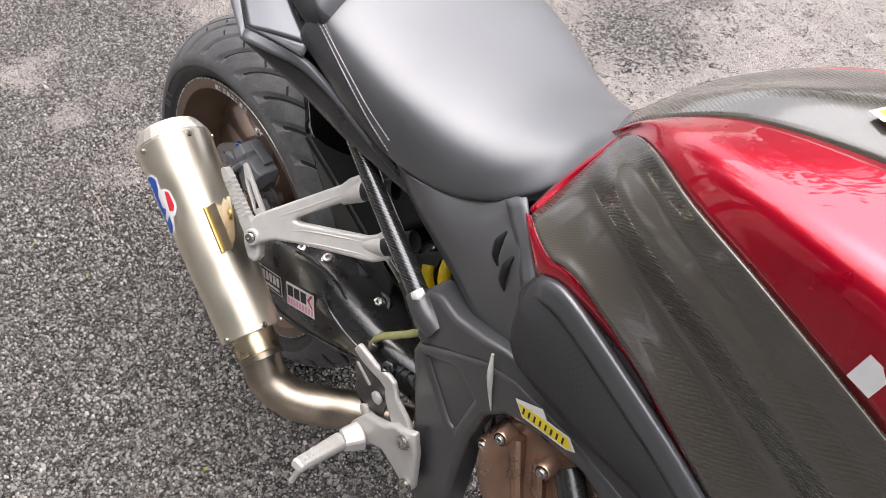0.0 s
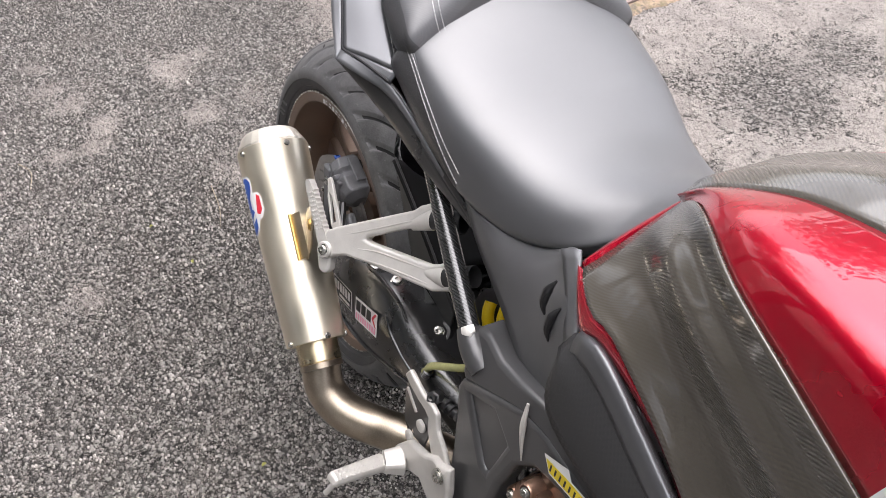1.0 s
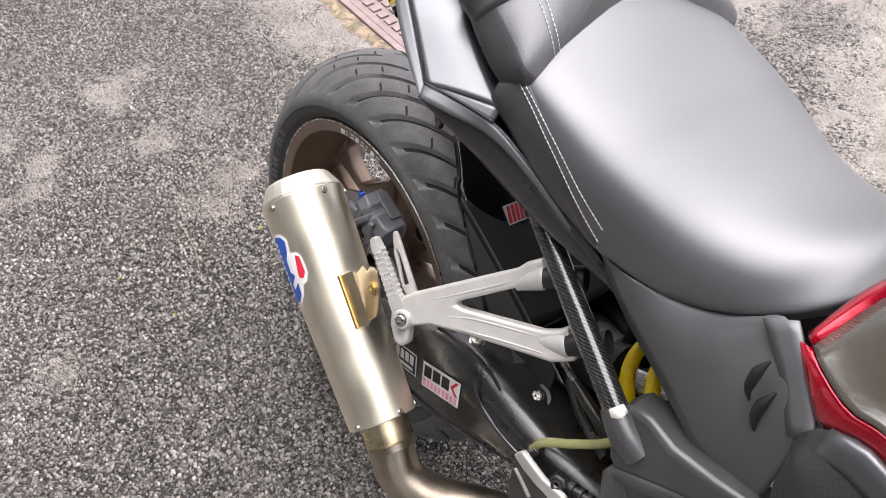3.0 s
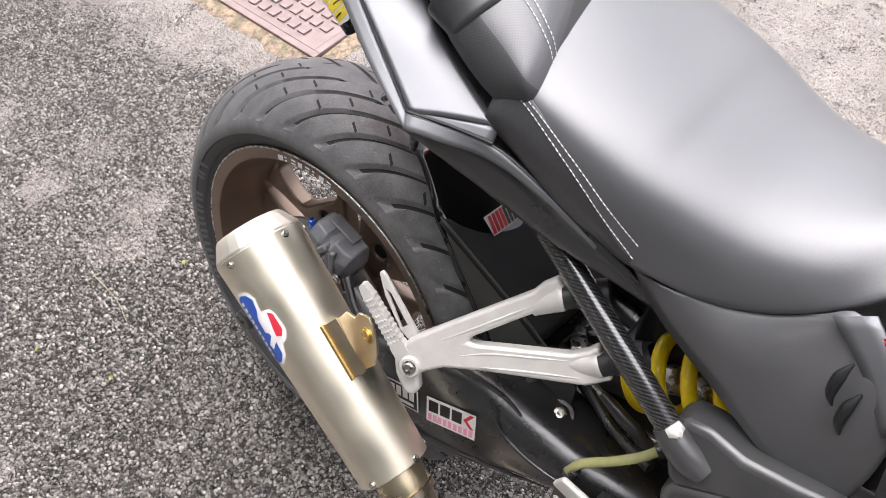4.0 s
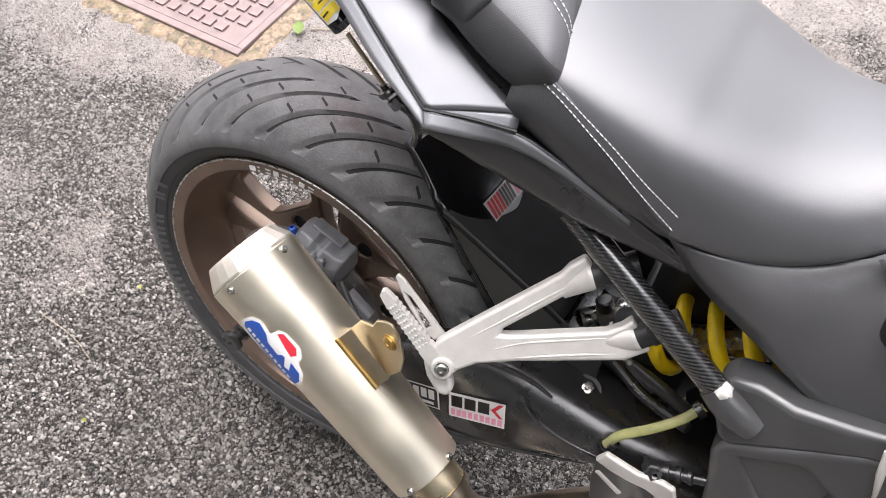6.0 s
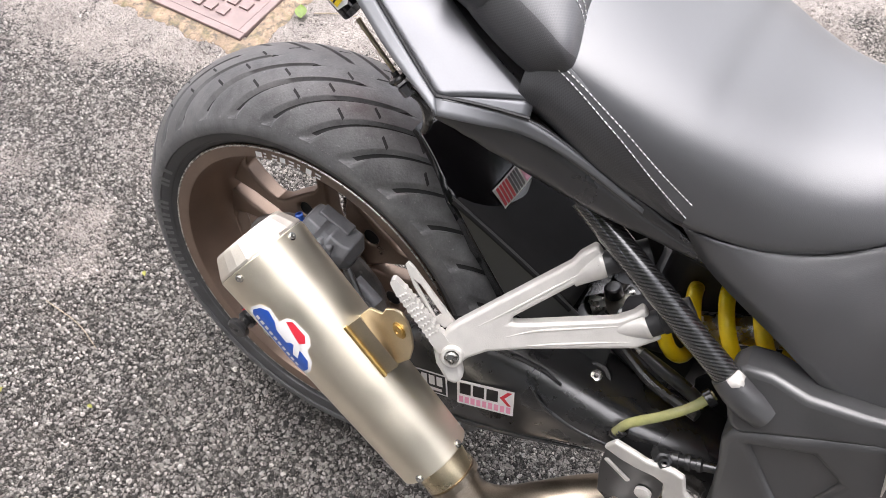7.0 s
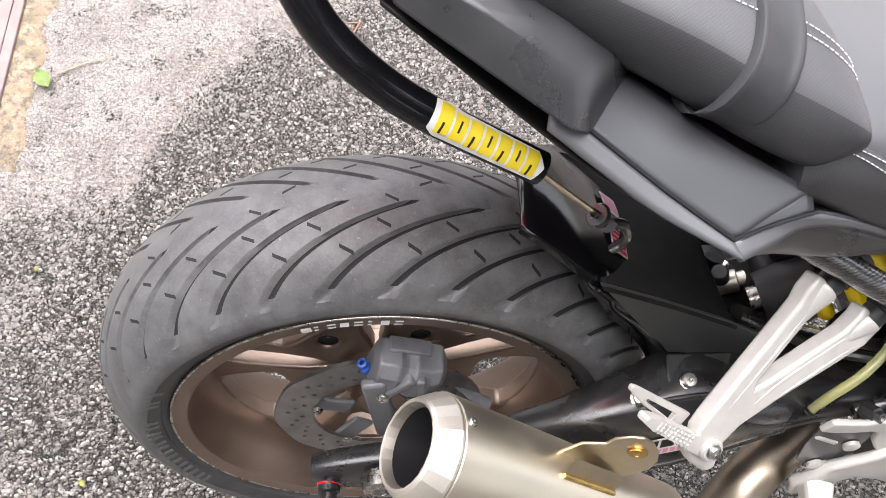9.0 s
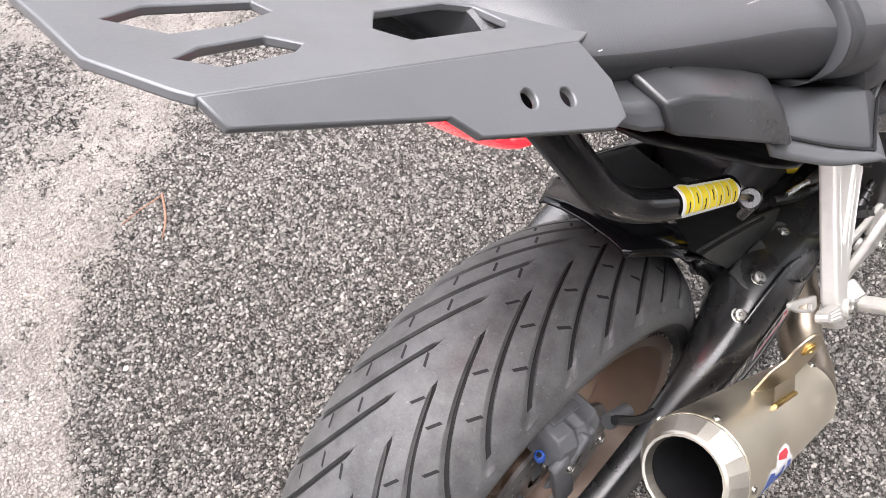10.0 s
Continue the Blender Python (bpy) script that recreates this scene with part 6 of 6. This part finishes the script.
C0 = [(0.565, 0.0, 0.83), (0.597, 0.0, 0.866), (0.637, 0.0, 0.900), (0.675, 0.0, 0.926), (0.733, 0.0, 0.955), (0.82, 0.0, 0.985), (0.92, 0, 1.0), (1.05, 0, 1.0)]
C1 = [(0.575, -0.045, 0.832), (0.60, -0.058, 0.862), (0.635, -0.062, 0.889), (0.68, -0.066, 0.915), (0.74, -0.074, 0.936), (0.82, -0.085, 0.955), (0.92, -0.09, 0.97), (1.05, -0.09, 0.97)]
C2 = [(0.580, -0.052, 0.832), (0.612, -0.076, 0.868), (0.645, -0.102, 0.890), (0.69, -0.128, 0.908), (0.75, -0.148, 0.918), (0.83, -0.165, 0.918), (0.92, -0.172, 0.915), (1.05, -0.17, 0.90)]
C3 = [(0.583, -0.057, 0.831), (0.615, -0.082, 0.864), (0.648, -0.112, 0.882), (0.70, -0.143, 0.886), (0.76, -0.158, 0.880), (0.83, -0.166, 0.864), (0.92, -0.168, 0.835), (1.05, -0.165, 0.79)]
C4 = [(0.566, -0.074, 0.795), (0.60, -0.098, 0.806), (0.640, -0.118, 0.806), (0.69, -0.128, 0.795), (0.75, -0.135, 0.780), (0.82, -0.14, 0.757), (0.92, -0.145, 0.725), (1.05, -0.145, 0.68)]
C5 = [(0.560, -0.110, 0.762), (0.584, -0.126, 0.758), (0.613, -0.139, 0.757), (0.642, -0.145, 0.765), (0.700, -0.148, 0.748), (0.76, -0.152, 0.722), (0.85, -0.152, 0.672), (1.05, -0.15, 0.58)]
C6 = [(0.554, -0.109, 0.753), (0.579, -0.126, 0.743), (0.607, -0.138, 0.727), (0.632, -0.140, 0.741), (0.728, -0.139, 0.720), (0.78, -0.142, 0.692), (0.86, -0.142, 0.646), (1.046, -0.14, 0.553)]
C0, C1, C2, C3, C4, C5, C6 = (moved(c) for c in (C0, C1, C2, C3, C4, C5, C6))
body("tank_top_cover", [C1, [(a[0] * 0.5 + b[0] * 0.5, a[1] * 0.5 + b[1] * 0.5, (a[2] + b[2]) / 2 + 0.008) for a, b in zip(C0, C1)], C0, [(a[0] * 0.5 + b[0] * 0.5, -(a[1] * 0.5 + b[1] * 0.5), (a[2] + b[2]) / 2 + 0.008) for a, b in zip(C0, C1)], mirrored(C1)], CARBON, "carbon-look tank top cover", nv=20, nu=40)
body("tank_side", [C1, [(x, y - 0.006, z + 0.003) for x, y, z in [tuple((Vector(a) + Vector(b)) / 2) for a, b in zip(C1, C2)]], C2, C3], RED, "glossy candy red tank side", nv=16, nu=40, both=True)
# its rear edge shows as a red band behind the carbon panel
CUT = [tuple(Vector(c[0]).lerp(Vector(c[1]), 0.42)) for c in (C5, C4, C3)]
body("tank_rear_edge", [[c[0] for c in (C5, C4, C3)], [tuple((Vector(c[0]) + Vector(q)) / 2 + Vector((-0.001, -0.003, 0.002))) for c, q in zip((C5, C4, C3), CUT)], CUT], RED, "red rear edge of the tank", nu=16, nv=8, both=True)
for c, q in zip((C5, C4, C3), CUT):
    c[0] = q
# a hollow below the red, then a rounded ridge; both run out at the rear
FADE = (0.0, 0.4, 0.9, 1, 1, 1, 1, 1)
HOLLOW = [tuple(Vector(a).lerp(Vector(b), 0.28) + Vector((0, 0.002, -0.002)) * k) for a, b, k in zip(C3, C4, FADE)]
RIDGE = [tuple(Vector(a).lerp(Vector(b), 0.58) + Vector((0, -0.009, 0.003)) * k) for a, b, k in zip(C3, C4, FADE)]
body("tank_carbon_panel", [C3, HOLLOW, RIDGE, C4, [tuple((Vector(a) * 0.35 + Vector(b) * 0.65) + Vector((0, 0.003, 0))) for a, b in zip(C4, C5)], C5], CARBON, "carbon-look side panel of the tank", nv=30, nu=40, both=True)
body("tank_lower_edge", [C5, [tuple((Vector(a) + Vector(b)) / 2 + Vector((0, -0.003, 0))) for a, b in zip(C5, C6)], C6], RED, "thin red lower edge of the tank", nv=6, nu=40, both=True)
def build_tank_badges():
    def lay(lift):
        # on the red flank: u ahead, v up, following its bulge
        return lambda u, v: Vector((0.838 + u, -0.1712 - lift, 0.889 + v - 0.22 * u))
    for i in range(5):
        u = 0.002 + 0.034 * i
        part("tank_mark", flat([(u, 0.002), (u + 0.016, 0.002), (u + 0.018, 0.024), (u + 0.002, 0.024)], lay(0.0015)), WHITE, BIKE, "white block of the tank lettering")
    def top(lift):
        return lambda u, v: Vector((0.754 + u, -0.049 + v, 0.9775 + 0.33 * u + 0.25 * v + lift))
    w = part("tank_sticker", flat([(-0.008, -0.004), (0.004, -0.012), (0.06, -0.012), (0.06, 0.02), (0.004, 0.014)], top(0.002)), WHITE, BIKE, "white-edged yellow sticker on the tank top")
    part("sticker_field", flat([(-0.003, -0.002), (0.005, -0.008), (0.055, -0.008), (0.055, 0.016), (0.005, 0.010)], top(0.0025)), STICK_YELLOW, w)


build_tank_badges()

# rear: handle fairing, grab bar, lamp, rack
for sgn in (1, -1):
    rows = []
    for x, ring_pts in ((0.113, [(-0.156, 0.843), (-0.147, 0.856), (-0.13, 0.863), (-0.10, 0.866), (-0.10, 0.850), (-0.13, 0.840)]),
                        (0.107, [(-0.161, 0.847), (-0.148, 0.868), (-0.125, 0.878), (-0.098, 0.881), (-0.098, 0.855), (-0.13, 0.843)]),
                        (0.098, [(-0.163, 0.852), (-0.146, 0.878), (-0.122, 0.888), (-0.098, 0.890), (-0.098, 0.865), (-0.13, 0.852)]),
                        (0.05, [(-0.152, 0.882), (-0.137, 0.907), (-0.112, 0.915), (-0.09, 0.916), (-0.09, 0.89), (-0.12, 0.88)]),
                        (0.020, [(-0.142, 0.899), (-0.131, 0.922), (-0.106, 0.930), (-0.084, 0.932), (-0.084, 0.91), (-0.11, 0.896)]),
                        (0.004, [(-0.134, 0.907), (-0.125, 0.924), (-0.104, 0.932), (-0.084, 0.935), (-0.084, 0.915), (-0.11, 0.903)])):
        # its front edge runs slanting in under the seat
        slant = [0.75 * max(0.0, 0.15 + y) if x > 0.1 else 0.0 for y, z in ring_pts]
        rows.append([(x + k, sgn * y, z - 0.42 * k) for (y, z), k in zip(ring_pts, slant)])
    rounded(part("tail_fairing", grid(rows, True, True), PLASTIC, BIKE, "grey plastic tail fairing with a sharp ridge"), 0.0022, 2)
for sgn in (1, -1):
    rows = [[(x, sgn * y, z) for y, z in rp] for x, rp in ((0.006, [(-0.130, 0.906), (-0.121, 0.921), (-0.09, 0.929), (-0.09, 0.905)]), (-0.012, [(-0.126, 0.914), (-0.117, 0.928), (-0.085, 0.936), (-0.085, 0.915)]),
                                                            (-0.030, [(-0.115, 0.925), (-0.108, 0.937), (-0.08, 0.945), (-0.08, 0.925)]), (-0.044, [(-0.102, 0.933), (-0.098, 0.940), (-0.075, 0.948), (-0.075, 0.93)]))]
    rounded(part("fairing_end", grid(rows, True, True), SILVER, BIKE, "silver-grey end of the tail"), 0.004, 3)
bar = None
for sgn in (1, -1):
    pts = [(-0.078, sgn * -0.05, 0.962), (-0.070, sgn * -0.08, 0.953), (-0.061, sgn * -0.096, 0.938), (-0.050, sgn * -0.106, 0.914), (-0.033, sgn * -0.115, 0.881), (-0.006, sgn * -0.119, 0.851), (0.03, sgn * -0.127, 0.829), (0.082, sgn * -0.1318, 0.8013), (0.0965, sgn * -0.133, 0.7938)]
    bar = part("grab_bar", tube(pts, 0.0112, 48, 20), GLOSS, BIKE, "gloss black tubular grab bar")
    if sgn == 1:
        keep = bar


def build_bar_label():
    a, b = Vector((0.030, -0.127, 0.829)), Vector((0.088, -0.1325, 0.798))
    d = (b - a).normalized()
    out = Vector((-0.3, -0.6, 0.75))
    out = (out - d * out.dot(d)).normalized()
    cr = d.cross(out)
    def lay(lift):
        def f(u, v):
            g = v / 0.0115
            return a + d * u + (out * math.cos(g) + cr * math.sin(g)) * (0.0117 + lift)
        return f
    L = (b - a).length
    s = part("bar_label", flat([(-0.006, -0.011), (0.004, -0.013), (0.012, -0.010), (L, -0.009), (L + 0.006, 0.0), (L + 0.003, 0.010), (0.0, 0.012), (-0.006, 0.008)], lay(0.0004), 0.003), WHITE, keep, "white-edged yellow label with bar lettering")
    n = 7
    for i in range(n):
        u = -0.003 + i * (L + 0.005) / n
        w = (L + 0.005) / n
        hi = 0.0105 if i == 0 else 0.0078
        part("label_bar", flat([(u + 0.0004, -hi), (u + w - 0.0012, -hi + 0.0006), (u + w - 0.0004, 0.0078), (u + 0.0012, 0.0086)], lay(0.0008), 0.003), STICK_YELLOW, s)
        part("label_gap", flat([(u + w * 0.42, -hi * 0.45), (u + w * 0.55, -hi * 0.45), (u + w * 0.55, 0.003), (u + w * 0.42, 0.003)] if i % 2 else [(u + w * 0.40, 0.001), (u + w * 0.55, 0.001), (u + w * 0.55, 0.0078), (u + w * 0.40, 0.0078)], lay(0.0011), 0.003), INK, s)


build_bar_label()
rows = []
for y, k in ((-0.084, 0.55), (-0.078, 0.8), (-0.06, 0.95), (-0.03, 1.0), (0.0, 1.0), (0.03, 1.0), (0.06, 0.95), (0.078, 0.8), (0.084, 0.55)):
    dip = 0.016 * (1 - abs(y) / 0.084)
    rows.append([(-0.040, y, 0.930 - 0.045 * k - dip), (-0.064 - 0.006 * k, y, 0.940 - 0.034 * k - dip), (-0.080 - 0.014 * k, y, 0.953 - 0.012 * k - dip * 0.5), (-0.075, y, 0.943), (-0.036, y, 0.925)])
smoothed(part("tail_lamp", grid(rows, True, True), LIT_LENS, BIKE, "lit red tail lamp lens"), 2)

body("lamp_housing", [[(0.02, y, 0.930), (-0.04, y, 0.945), (-0.10, y * 0.9, 0.962)] for y in (-0.074, 0.0, 0.074)], BLACK, "black plastic housing over the tail lamp", nu=8, nv=8)


def build_rack():
    t = math.atan(0.465) - 0.0249
    m = Matrix.Translation((-0.058, 0, 0.9807)) @ Matrix(((-math.cos(t), 0, math.sin(t), 0), (0, -1, 0, 0), (math.sin(t), 0, math.cos(t), 0), (0, 0, 0, 1)))
    # plate in its own plane: first axis to the rear, second to the bike's right
    half = [(-0.062, 0.080), (-0.0246, 0.0952), (0.174, 0.0952), (0.1785, 0.0890), (0.1925, 0.0614), (0.1915, 0.0291)]
    out = half + [(u, -v) for u, v in half[::-1]]
    def both(h):
        return [h, [(u, -v) for u, v in h[::-1]]]
    holes = both([(0.1735, 0.0331), (0.1541, 0.0241), (0.1089, 0.0250), (0.107, 0.036), (0.1307, 0.0470), (0.1576, 0.0495)])
    holes += both([(0.1665, 0.0690), (0.1539, 0.0625), (0.1256, 0.0583), (0.1149, 0.0676), (0.1232, 0.0735), (0.154, 0.0791)])
    holes += both([(0.0751, 0.0605), (0.0600, 0.0437), (0.014, 0.0390), (-0.002, 0.046), (-0.004, 0.066), (0.0037, 0.0723), (0.0659, 0.0745)])
    coat = mat("grey_powder_coat", (0.17, 0.173, 0.181), 0.42, metal=0.4, spread=0.06, grain=1400, bump=0.12, spec=0.7)
    r = rounded(part("luggage_rack", slab(out, 0.004, m, holes), coat, BIKE, "dark grey powder-coated metal luggage rack"), 0.0008)
    for sgn in (1, -1):
        fl = [(-0.0246, 0.0), (0.1740, 0.0), (0.1683, 0.012), (0.0786, 0.0233), (0.0675, 0.0338), (-0.0197, 0.0456), (-0.0325, 0.042), (-0.0355, 0.022)]
        fm = m @ Matrix.Translation((0, sgn * 0.0952, 0)) @ Matrix.Diagonal((1, sgn, 1, 1)) @ Matrix.Rotation(radians(-36.7), 4, "X")
        rounded(part("rack_flange", slab(fl, 0.004, fm, [ring(0.030, 0.0226, 0.0048, 14), ring(0.004, 0.0256, 0.0048, 14)]), coat, r), 0.0008)


build_rack()
